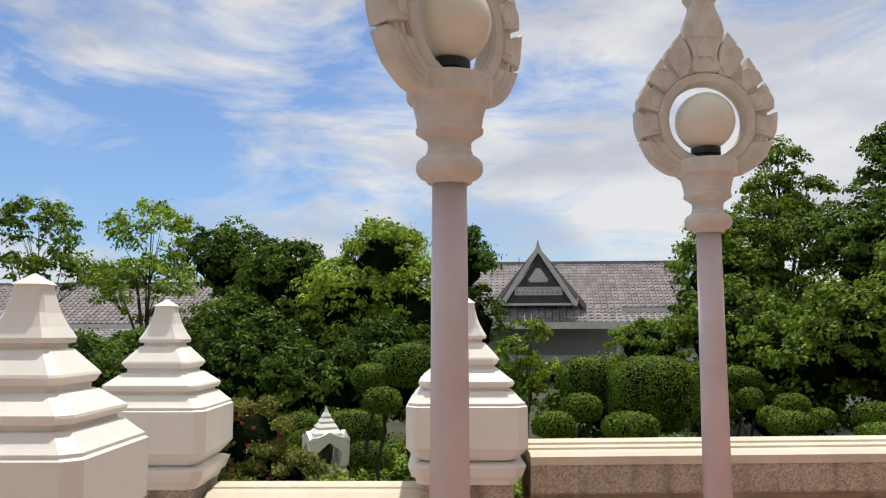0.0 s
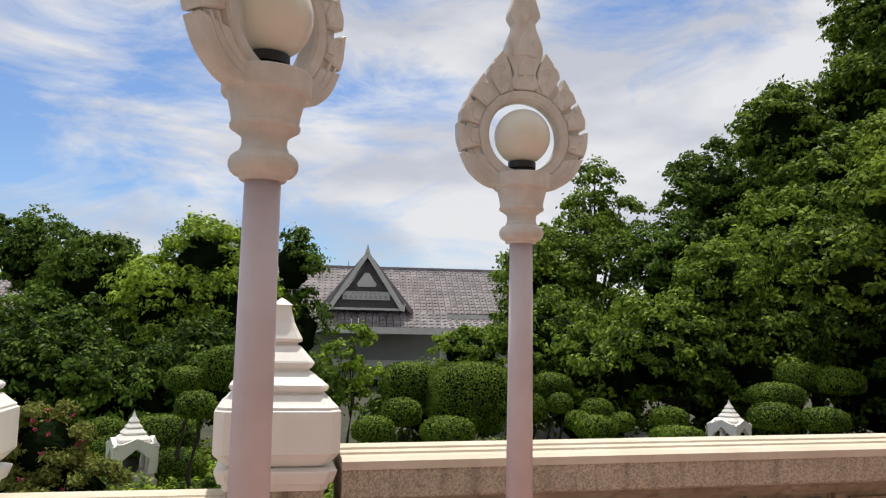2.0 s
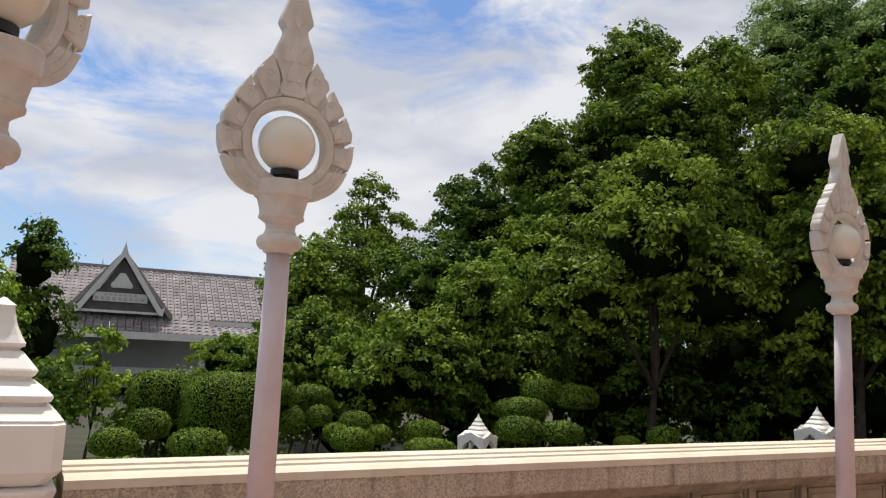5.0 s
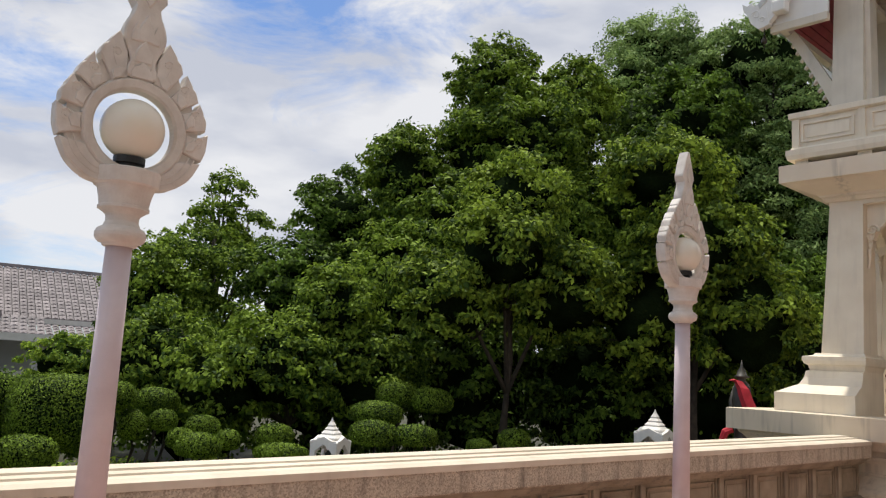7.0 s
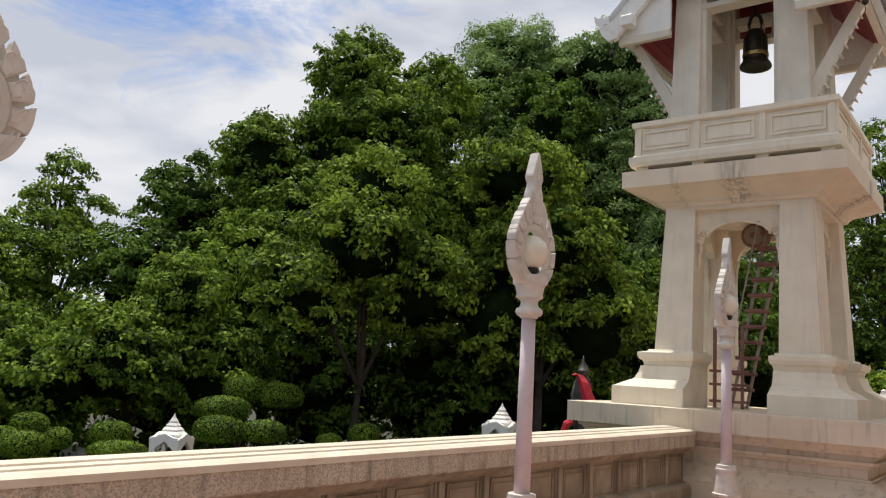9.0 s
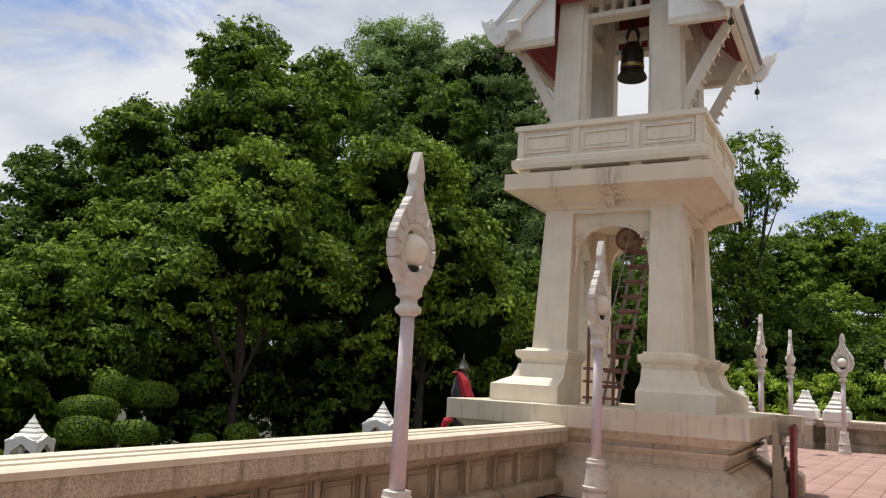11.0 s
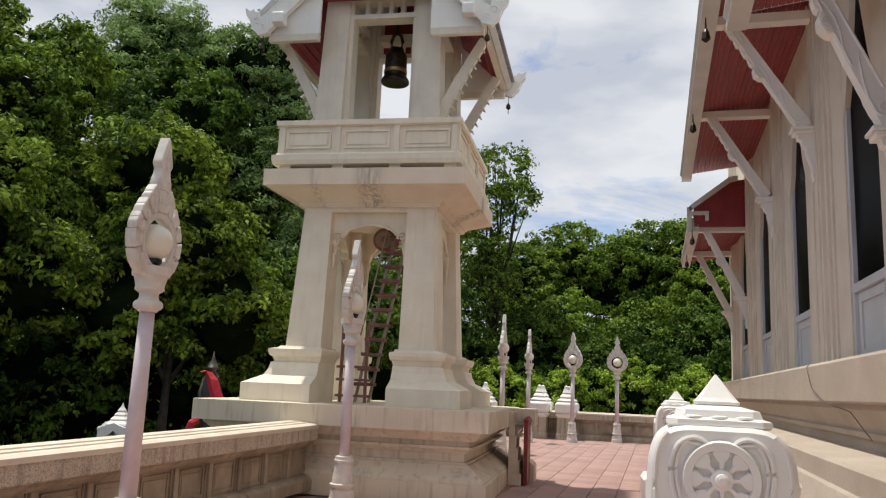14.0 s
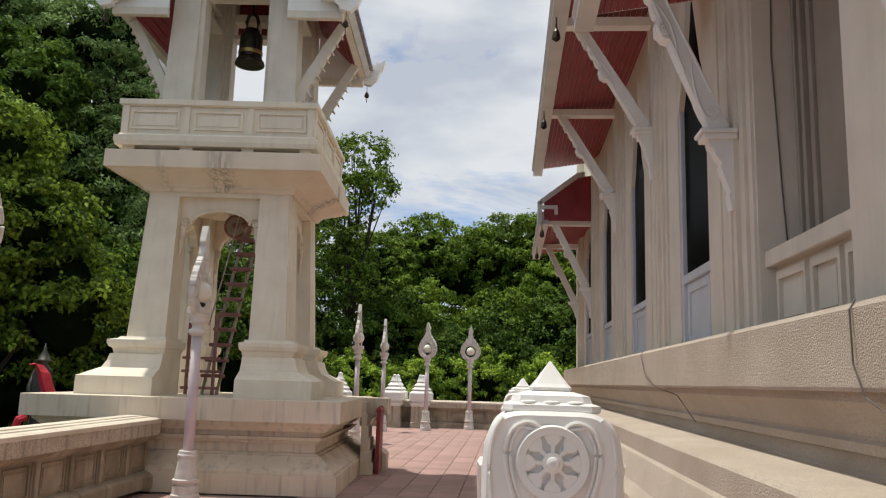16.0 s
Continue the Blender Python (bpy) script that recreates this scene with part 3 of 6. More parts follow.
l_first = lamp(pose(1.372, 3.542, 0.003), "tall white lamp post with flame-shaped ring and globe")
copy_thing(l_first, pose(0.150, 2.362, 0.01, 0, 0, 46))
for x, y, a in ((5.60, 3.545, 4), (9.84, 3.57, 3), (19.61, 3.45, 0), (24.12, 3.51, 0), (25.18, 2.32, 62), (26.43, 1.05, 90)):
    copy_thing(l_first, pose(x, y, 0, 0, 0, a))


# ---- bell tower ----
TW = thing("bell_tower", pose(12.72, 4.20, 0, 0, 0, 4.0), "cream plastered bell tower on a moulded base, four battered piers", "bell tower")
sq = square(0.0)
part("base", stack([(0, 2.08), (0.25, 2.08), (0.255, 2.05), (0.29, 2.05), (0.33, 2.0), (0.40, 1.90), (0.47, 1.82), (0.475, 1.78), (0.50, 1.78), (0.505, 1.73), (0.62, 1.73), (0.625, 1.78), (0.66, 1.79), (0.67, 1.84), (0.71, 1.86), (0.715, 1.80), (0.78, 1.80), (0.785, 1.88), (0.84, 1.93), (0.87, 1.97), (0.91, 1.98)], sq), M_BASE, TW, "stepped and curved base moulding, rain-stained")
part("slab", stack([(0.91, 2.09), (1.185, 2.09), (1.19, 2.08)], sq), M_BASE, TW, "thick platform slab with rain stains")


def corner_block(name, rows, sx, sy, mat, parent, inner=0.55):
    """A pier piece: its two inner faces stay at inner, the outer ones follow the rows (z, outer)."""
    bm = bmesh.new()
    loops = []
    for z, o, i in rows:
        loops.append(ring_loop(bm, [(sx * a, sy * b, z) for a, b in ((i, i), (o, i), (o, o), (i, o))]))
    for a, b in zip(loops, loops[1:]):
        for k in range(4):
            bm.faces.new((a[k], a[(k + 1) % 4], b[(k + 1) % 4], b[k]))
    bm.faces.new(loops[0])
    bm.faces.new(loops[-1])
    return part(name, tidy(bm), mat, parent)


for sx in (-1, 1):
    for sy in (-1, 1):
        I = 0.56
        corner_block("foot", [(1.19, 1.62, I), (1.44, 1.62, I), (1.455, 1.58, I), (1.50, 1.50, I), (1.56, 1.38, I), (1.66, 1.33, I), (1.75, 1.31, I), (1.76, 1.27, I)], sx, sy, M_CREAM, TW)
        corner_block("foot_moulding", [(1.76, 1.27, I), (1.83, 1.29, I - 0.02), (1.85, 1.33, I - 0.04), (1.90, 1.35, I - 0.05), (1.95, 1.35, I - 0.05), (1.97, 1.24, I), (2.0, 1.22, I)], sx, sy, M_CREAM, TW)
        pier = corner_block("pier", [(2.0, 1.12, I + 0.05), (4.12, 1.02, I + 0.05)], sx, sy, M_CREAM, TW)
        for lo, hi, ax in ((0.62, 1.05, 0), (0.62, 1.05, 1)):
            bm = bmesh.new()
            for z, o in ((2.0, 1.165), (4.12, 1.06)):
                w0, w1 = lo - 0.02, hi + (o - 1.06) - 0.02
                pts = [(w0, o - 0.2), (w1, o - 0.2), (w1, o), (w0, o)]
                ring_loop(bm, [((sx * b, sy * a, z) if ax == 0 else (sx * a, sy * b, z)) for a, b in pts])
            bm.verts.ensure_lookup_table()
            v = list(bm.verts)
            for k in range(4):
                bm.faces.new((v[k], v[(k + 1) % 4], v[4 + (k + 1) % 4], v[4 + k]))
            bm.faces.new(v[:4])
            bm.faces.new(v[4:])
            part("pier_face", tidy(bm), M_CREAM, TW)
# arched lintels between the piers, with scrolled corners
for a in range(4):
    h = 0.62
    top = 4.15
    outl = [(-h, top), (-h, 3.62)]
    outl += [(-h + 0.10, 3.60), (-h + 0.14, 3.72), (-h + 0.20, 3.78), (-h + 0.24, 3.84), (-h + 0.30, 3.85), (-h + 0.33, 3.90)]
    outl += [(h - 0.33, 3.90), (h - 0.30, 3.85), (h - 0.24, 3.84), (h - 0.20, 3.78), (h - 0.14, 3.72), (h - 0.10, 3.60), (h, 3.62), (h, top)]
    bm = bmesh.new()
    f = [ring_loop(bm, [(x, y, z) for x, z in outl]) for y in (-0.93, -0.80)]
    k = len(outl)
    for i in range(k):
        bm.faces.new((f[0][i], f[0][(i + 1) % k], f[1][(i + 1) % k], f[1][i]))
    bm.faces.new(f[0])
    bm.faces.new(list(reversed(f[1])))
    for sx in (-1, 1):
        tube(spiral(sx * (h - 0.10), 3.735, 0.085, 1.5, -0.4, -0.945, -sx), 0.022, 7, bm, 0.6)
        tube([(sx * (h - 0.19), -0.945, 3.76), (sx * (h - 0.28), -0.945, 3.84), (sx * (h - 0.40), -0.945, 3.885), (0, -0.945, 3.93)], 0.022, 7, bm)
        tube([(sx * (h - 0.05), -0.935, 3.66), (sx * (h - 0.07), -0.935, 3.52), (sx * (h - 0.05), -0.935, 3.44), (sx * (h - 0.055), -0.935, 3.32), (sx * (h - 0.03), -0.93, 3.20)], 0.045, 8, bm, 0.3)
    bmesh.ops.transform(bm, verts=bm.verts, matrix=Matrix.Rotation(radians(90 * a), 4, "Z"))
    part("arch", tidy(bm), M_CREAM, TW, "scroll-cornered arch panel")
part("frieze", stack([(4.10, 1.055), (4.17, 1.055)], sq), M_CREAM, TW)
part("cornice", stack([(4.16, 1.10), (4.20, 1.13), (4.215, 1.13), (4.225, 1.155), (4.25, 1.165), (4.265, 1.20), (4.31, 1.31), (4.365, 1.44), (4.395, 1.485), (4.40, 1.52), (4.41, 1.56), (4.66, 1.56), (4.665, 1.5)], sq), M_CORNICE, TW, "flared cornice with a dark rain stain")
for gx in (-1.3, -0.45, 0.45, 1.3):
    for gy in (-1.3, -0.45, 0.45, 1.3):
        if max(abs(gx), abs(gy)) > 1:
            part("gap_block", boxes((gx - 0.09, gx + 0.09, gy - 0.09, gy + 0.09, 4.66, 4.76)), M_CREAM, TW)
part("gap_core", stack([(4.66, 0.62), (4.76, 0.62)], sq), M_CREAM, TW)
part("balustrade_sill", stack([(4.755, 1.47), (4.82, 1.49), (4.90, 1.49), (4.905, 1.45), (4.94, 1.43)], sq), M_CREAM, TW)
part("balustrade", stack([(4.94, 1.40), (5.36, 1.40)], sq), M_CREAM, TW)
part("balustrade_rail", stack([(5.36, 1.43), (5.38, 1.46), (5.455, 1.46), (5.46, 1.45)], sq), M_CREAM, TW)
for a in range(4):
    for c in (-0.93, 0.0, 0.93):
        fr = boxes((c - 0.36, c + 0.36, -1.425, -1.40, 5.01, 5.04), (c - 0.36, c + 0.36, -1.425, -1.40, 5.27, 5.30), (c - 0.36, c - 0.33, -1.425, -1.40, 5.04, 5.27), (c + 0.33, c + 0.36, -1.425, -1.40, 5.04, 5.27), (c - 0.30, c + 0.30, -1.412, -1.40, 5.07, 5.24))
        bmesh.ops.transform(fr, verts=fr.verts, matrix=Matrix.Rotation(radians(90 * a), 4, "Z"))
        part("balustrade_panel", fr, M_CREAM, TW)
    for c in (-1.36, -0.465, 0.465, 1.36):
        fr = boxes((c - 0.045, c + 0.045, -1.43, -1.39, 4.94, 5.36))
        bmesh.ops.transform(fr, verts=fr.verts, matrix=Matrix.Rotation(radians(90 * a), 4, "Z"))
        part("balustrade_post", fr, M_CREAM, TW)
for sx in (-1, 1):
    for sy in (-1, 1):
        corner_block("bell_post", [(5.44, 1.02, 0.58), (8.3, 0.94, 0.55)], sx, sy, M_FACADE, TW)
        b = boxes((sx * 0.50, sx * 0.58, sy * 0.62, sy * 0.90, 5.44, 8.2), (sx * 0.62, sx * 0.90, sy * 0.50, sy * 0.58, 5.44, 8.2))
        part("post_strip", b, M_FACADE, TW)
for a in range(4):
    b = boxes((-0.6, 0.6, -0.92, -0.66, 7.36, 7.44), *[(x - 0.035, x + 0.035, -0.84, -0.74, 7.44, 7.68) for x in (-0.3, -0.1, 0.1, 0.3)], (-0.6, 0.6, -0.92, -0.66, 7.68, 7.82))
    bmesh.ops.transform(b, verts=b.verts, matrix=Matrix.Rotation(radians(90 * a), 4, "Z"))
    part("lattice_rail", b, M_FACADE, TW)
# steep roof, ridge along local x, eaves on both sides
for s in (-1, 1):
    slope = [(0.0, 9.05), (s * 1.0, 7.98), (s * 1.80, 7.16), (s * 1.87, 7.04), (s * 1.78, 6.98), (s * 0.96, 7.82), (0.0, 8.85)]
    part("roof_slope", sweep(slope, "x", -1.45, 1.45), M_TRIM, TW, "white-edged sloping roof")
    for i in range(9):
        f0, f1 = i / 9, (i + 0.88) / 9
        y0, z0, y1, z1 = 1.70 - 0.78 * f0, 7.04 + 0.80 * f0, 1.70 - 0.78 * f1, 7.04 + 0.80 * f1
        part("soffit_board", sweep([(s * y0, z0), (s * y1, z1), (s * y1, z1 - 0.025), (s * y0, z0 - 0.025)], "x", -1.38, 1.38), M_RED, TW, "dark red soffit board")
    for x in (-1.48, 1.48):
        barge = [(0.0, 9.15), (s * 1.05, 8.05), (s * 1.84, 7.22), (s * 1.99, 7.30), (s * 1.93, 7.02), (s * 1.84, 6.86), (s * 1.72, 6.92), (s * 0.9, 7.74), (0.0, 8.7)]
        part("bargeboard", sweep(barge, "x", x - 0.05, x + 0.05), M_WHITE, TW)
        part("barge_moulding", sweep([(0.0, 9.20), (s * 1.07, 8.09), (s * 1.86, 7.26), (s * 1.84, 7.18), (s * 1.03, 7.99), (0.0, 9.08)], "x", x - 0.075, x + 0.075), M_TRIM, TW)
        part("tie_beam", boxes((x * 0.92 - 0.05, x * 0.92 + 0.05, s * 0.90, s * 1.74, 6.80, 6.92), bevel=0.008), M_FACADE, TW)
        part("gable_infill", sweep([(s * 0.90, 6.925), (s * 1.74, 6.925), (s * 1.70, 7.05), (s * 0.90, 7.86)], "x", x * 0.92 - 0.03, x * 0.92 + 0.03), M_WHITE, TW)
        part("purlin_end", boxes((x - 0.16 if x < 0 else x - 0.02, x + 0.02 if x < 0 else x + 0.16, s * 1.42, s * 1.62, 7.02, 7.20), bevel=0.015), M_WHITE, TW)
        hook = sweep([(s * 1.70, 6.90), (s * 1.86, 6.86), (s * 1.98, 6.98), (s * 2.03, 7.12), (s * 2.10, 7.22), (s * 2.12, 7.34), (s * 2.04, 7.28), (s * 1.97, 7.31), (s * 1.93, 7.24), (s * 1.84, 7.28), (s * 1.74, 7.18)], "x", x - 0.06, x + 0.06)
        for cy, cz, r in ((1.90, 7.10, 0.075), (1.80, 7.00, 0.05)):
            for fx in (-0.062, 0.062):
                tube([(x + fx, s * cy + r * (1 - 0.06 * q) * math.cos(0.6 * q), cz + r * (1 - 0.06 * q) * math.sin(0.6 * q)) for q in range(13)], 0.012, 5, hook, 0.6)
        part("eave_finial", hook, M_WHITE, TW, "curled white eave-end finial")
        bl = stack([(6.62, 0.012), (6.65, 0.045), (6.70, 0.04), (6.74, 0.012), (6.76, 0.008)], circle(10))
        bmesh.ops.translate(bl, verts=bl.verts, vec=(x, s * 1.80, 0))
        wb = part("wind_bell", bl, M_BRONZE, TW, "small bronze wind bell")
        part("chain", tube([(x, s * 1.80, 6.75), (x, s * 1.80, 6.90)], 0.006, 5), M_BRONZE, wb)
        part("clapper", plate([(-0.03, 0.0), (0.03, 0.0), (0.0, -0.07)], 0.01), M_BRONZE, wb).location = (x, s * 1.80, 6.60)
    for i in range(20):
        x = -1.42 + i * 0.142
        part("edge_tile", boxes((x, x + 0.115, s * 1.84 - 0.06, s * 1.84 + 0.05, 7.12, 7.19)), M_TILE, TW)
    part("eave_beam", boxes((-1.4, 1.4, s * 1.66, s * 1.76, 6.96, 7.06)), M_FACADE, TW)
    for x in (-0.80, 0.80):
        bm = bmesh.new()
        pts = [(0.97, 5.60, 0.05), (1.02, 5.76, 0.085), (1.12, 5.98, 0.075), (1.30, 6.32, 0.07), (1.52, 6.72, 0.065), (1.66, 6.96, 0.06)]
        loops = [ring_loop(bm, [(x - 0.05, s * (y - w), z + w * 0.5), (x + 0.05, s * (y - w), z + w * 0.5), (x + 0.05, s * (y + w), z - w * 0.5), (x - 0.05, s * (y + w), z - w * 0.5)]) for y, z, w in pts]
        for l0, l1 in zip(loops, loops[1:]):
            for i in range(4):
                bm.faces.new((l0[i], l0[(i + 1) % 4], l1[(i + 1) % 4], l1[i]))
        bm.faces.new(loops[0])
        bm.faces.new(loops[-1])
        br = part("bracket", tidy(bm), M_FACADE, TW, "carved white eave bracket")
        for i in range(9):
            f = i / 8
            bm = plate(flame(0.12, 0.040, 0.02), 0.09, chamfer=0.010)
            bmesh.ops.transform(bm, verts=bm.verts, matrix=pose(x, s * (1.09 + 0.52 * f), 5.70 + 1.08 * f, 0, 0, 90 * s) @ Matrix.Rotation(radians(38), 4, "Y"))
            part("leaf", tidy(bm), M_FACADE, br)
        part("drop", tube([(x, s * 0.98, 5.62), (x, s * 1.0, 5.52), (x, s * 0.985, 5.45), (x, s * 0.97, 5.30)], 0.04, 8, None, 0.3), M_FACADE, br)
for x in (-1.1, 1.1):
    part("gable", plate([(-0.94, 7.62), (0.94, 7.62), (0.9, 7.85), (0, 8.8), (-0.9, 7.85)], 0.08), M_RED, TW).matrix_basis = pose(x, 0, 0, 0, 0, 90)

bell = thing("bell", pose(12.72, 4.20, 0.06, 0, 0, 4.0), "dark bronze temple bell hanging in the tower", "bell")
part("body", stack([(6.54, 0.19), (6.54, 0.235), (6.555, 0.245), (6.575, 0.245), (6.60, 0.225), (6.66, 0.200), (6.69, 0.194), (7.02, 0.186), (7.06, 0.178), (7.10, 0.150), (7.12, 0.135), (7.17, 0.125), (7.185, 0.09), (7.19, 0.06)], circle(36)), M_BRONZE, bell, smooth=True)
part("band", stack([(6.72, 0.194), (6.73, 0.201), (6.775, 0.200), (6.785, 0.192)], circle(36)), M_BRASS, bell, "worn brass band")
part("rim_band", stack([(6.595, 0.228), (6.605, 0.233), (6.625, 0.222), (6.632, 0.212)], circle(36)), M_BRONZE, bell)
for k in range(4):
    w = math.radians(45 + 90 * k)
    part("rib", tube([(0.196 * math.cos(w), 0.196 * math.sin(w), 6.79), (0.188 * math.cos(w), 0.188 * math.sin(w), 7.03)], 0.014, 6), M_BRONZE, bell)
bm = bmesh.new()
tube([(0, -0.08, 7.17), (0, -0.10, 7.30), (0, -0.07, 7.41), (0, 0.0, 7.46), (0, 0.07, 7.41), (0, 0.10, 7.30), (0, 0.08, 7.17)], 0.03, 8, bm)
part("crown_loop", bm, M_BRONZE, bell)
part("hanger", tube([(0, 0, 7.44), (0, 0, 8.3)], 0.02), M_BRONZE, bell)


# ---- temple hall along the terrace ----
HALL = thing("temple_hall", None, "cream temple hall with pilasters, carved brackets and red soffits", "temple")
HX0, HX1, WY = -4.0, 18.6, -1.70
# base moulding, widest at the ground
base_prof = [(-0.80, 0.0), (-0.80, 0.16), (-0.86, 0.30), (-0.98, 0.42), (-1.06, 0.52), (-1.06, 0.72), (-1.12, 0.80), (-1.18, 0.98), (-1.20, 1.0), (-1.20, 1.13), (-1.22, 1.15), (-1.60, 1.17), (-1.62, 1.18), (-1.62, 1.25), (-1.585, 1.26), (-1.58, 1.30), (-1.60, 1.315), (-1.60, 1.33), (-1.57, 1.38), (-1.53, 1.43), (-1.50, 1.46), (-1.50, 1.50), (-2.4, 1.50), (-2.4, 0.0)]
part("base", sweep(base_prof, "x", HX0, HX1), M_LEDGE, HALL, "curved and stepped base moulding")
part("ledge", sweep([(-1.45, 1.50), (-1.445, 1.515), (-1.445, 1.805), (-1.47, 1.83), (-2.4, 1.83), (-2.4, 1.50)], "x", HX0, HX1 + 0.3), M_LEDGE, HALL, "broad plain ledge")
part("wall", boxes((HX0, 3.3, -2.6, WY - 0.05, 1.83, 7.2), (HX0, HX1, -2.9, -2.5, 1.83, 7.2)), M_FACADE, HALL)
PILS = [5.82, 8.50, 11.35, 14.40, 17.20]
WINS = [7.12, 9.98, 12.95, 15.85]
# wall pieces between the windows
edges = [5.40] + [v for w in WINS for v in (w - 0.52, w + 0.52)] + [HX1]
for a, b in zip(edges[::2], edges[1::2]):
    part("wall", boxes((a, b, -2.5, WY, 1.83, 7.0)), M_FACADE, HALL)
for w in WINS:
    # pointed head over the opening
    bm = bmesh.new()
    outl = [(w - 0.52, 7.0), (w - 0.52, 3.9), (w - 0.36, 4.15), (w - 0.15, 4.75), (w, 5.3), (w + 0.15, 4.75), (w + 0.36, 4.15), (w + 0.52, 3.9), (w + 0.52, 7.0)]
    f = [ring_loop(bm, [(x, y, z) for x, z in outl]) for y in (-2.5, WY - 0.002)]
    k = len(outl)
    for i in range(k):
        bm.faces.new((f[0][i], f[0][(i + 1) % k], f[1][(i + 1) % k], f[1][i]))
    bm.faces.new(f[0])
    bm.faces.new(list(reversed(f[1])))
    part("window_head", tidy(bm), M_FACADE, HALL)
    win = part("window", boxes((w - 0.52, w + 0.52, -1.78, -1.75, 2.45, 5.4)), M_GLASS, HALL, "tall pointed window with dark glass")
    part("frame", boxes((w - 0.52, w - 0.46, -1.80, -1.715, 1.84, 4.2), (w + 0.46, w + 0.52, -1.80, -1.715, 1.84, 4.2), (w - 0.52, w + 0.52, -1.80, -1.71, 2.40, 2.47)), M_SHUT, win)
    part("panel", boxes((w - 0.46, w + 0.46, -1.80, -1.745, 1.84, 2.40)), M_SHUT, win, "pale grey panel below the glass")
    part("panel_frame", boxes((w - 0.38, w + 0.38, -1.745, -1.73, 1.86, 1.93), (w - 0.38, w + 0.38, -1.745, -1.73, 2.31, 2.38), (w - 0.38, w - 0.31, -1.745, -1.73, 1.93, 2.31), (w + 0.31, w + 0.38, -1.745, -1.73, 1.93, 2.31)), M_SHUT, win)
for i, x in enumerate(PILS):
    p = part("pilaster", boxes((x - 0.40, x + 0.40, WY - 0.01, WY + 0.02, 1.832, 7.0)), M_FACADE, HALL)
    part("rib", boxes((x - 0.32, x + 0.32, WY + 0.02, WY + 0.045, 1.832, 7.0), (x - 0.22, x + 0.22, WY + 0.045, WY + 0.075, 1.832, 7.0), (x - 0.15, x - 0.09, WY + 0.075, WY + 0.088, 1.832, 7.0), (x + 0.09, x + 0.15, WY + 0.075, WY + 0.088, 1.832, 7.0)), M_FACADE, p)
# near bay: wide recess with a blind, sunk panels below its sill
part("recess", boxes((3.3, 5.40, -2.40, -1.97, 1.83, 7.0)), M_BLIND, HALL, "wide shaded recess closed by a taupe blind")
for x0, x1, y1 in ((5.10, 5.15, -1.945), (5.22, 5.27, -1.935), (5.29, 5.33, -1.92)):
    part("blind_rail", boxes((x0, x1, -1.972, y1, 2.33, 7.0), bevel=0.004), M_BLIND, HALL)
part("sill", boxes((3.3, 5.398, -1.99, -1.73, 2.23, 2.33), bevel=0.006), M_FACADE, HALL)
part("sill_wall", boxes((3.3, 5.398, -1.99, -1.80, 1.832, 2.23)), M_FACADE, HALL)
for x0, x1 in ((3.98, 4.36), (4.42, 4.80), (4.88, 5.34)):
    part("sunk_panel", boxes((x0, x1, -1.80, -1.775, 2.15, 2.20), (x0, x1, -1.80, -1.775, 1.84, 1.88), (x0, x0 + 0.035, -1.80, -1.775, 1.88, 2.15), (x1 - 0.035, x1, -1.80, -1.775, 1.88, 2.15), (x0 + 0.075, x1 - 0.075, -1.80, -1.787, 1.92, 2.11)), M_FACADE, HALL)
part("pier", boxes((3.45, 4.02, -2.3, WY + 0.03, 1.832, 7.0), (3.52, 3.95, WY + 0.03, WY + 0.06, 1.832, 7.0)), M_FACADE, HALL)
cab = tagged(part("cable", tube([(5.392, -1.80, 7.0), (5.392, -1.79, 5.2), (5.392, -1.80, 4.6), (5.392, -1.83, 4.1), (5.392, -1.815, 3.6), (5.392, -1.835, 3.1), (5.392, -1.85, 2.7), (5.392, -1.87, 2.34)], 0.005, 6), M_CABLE), "thin dark cable hanging down the recess", "cable")
cab2 = tagged(part("cable", tube([(8.2, -1.46, 1.835), (8.17, -1.43, 1.80), (8.0, -1.435, 1.62), (7.5, -1.44, 1.50), (6.9, -1.50, 1.44), (6.7, -1.59, 1.25)], 0.004, 6), M_CABLE), "grey cable looping over the ledge", "cable")
cab3 = tagged(part("cable", tube([(3.55, -1.47, 1.84), (3.52, -1.435, 1.80), (3.50, -1.43, 1.6), (3.44, -1.44, 1.48), (3.2, -1.45, 1.40)], 0.004, 6), M_CABLE), "pale cable drooping over the hall ledge", "cable")


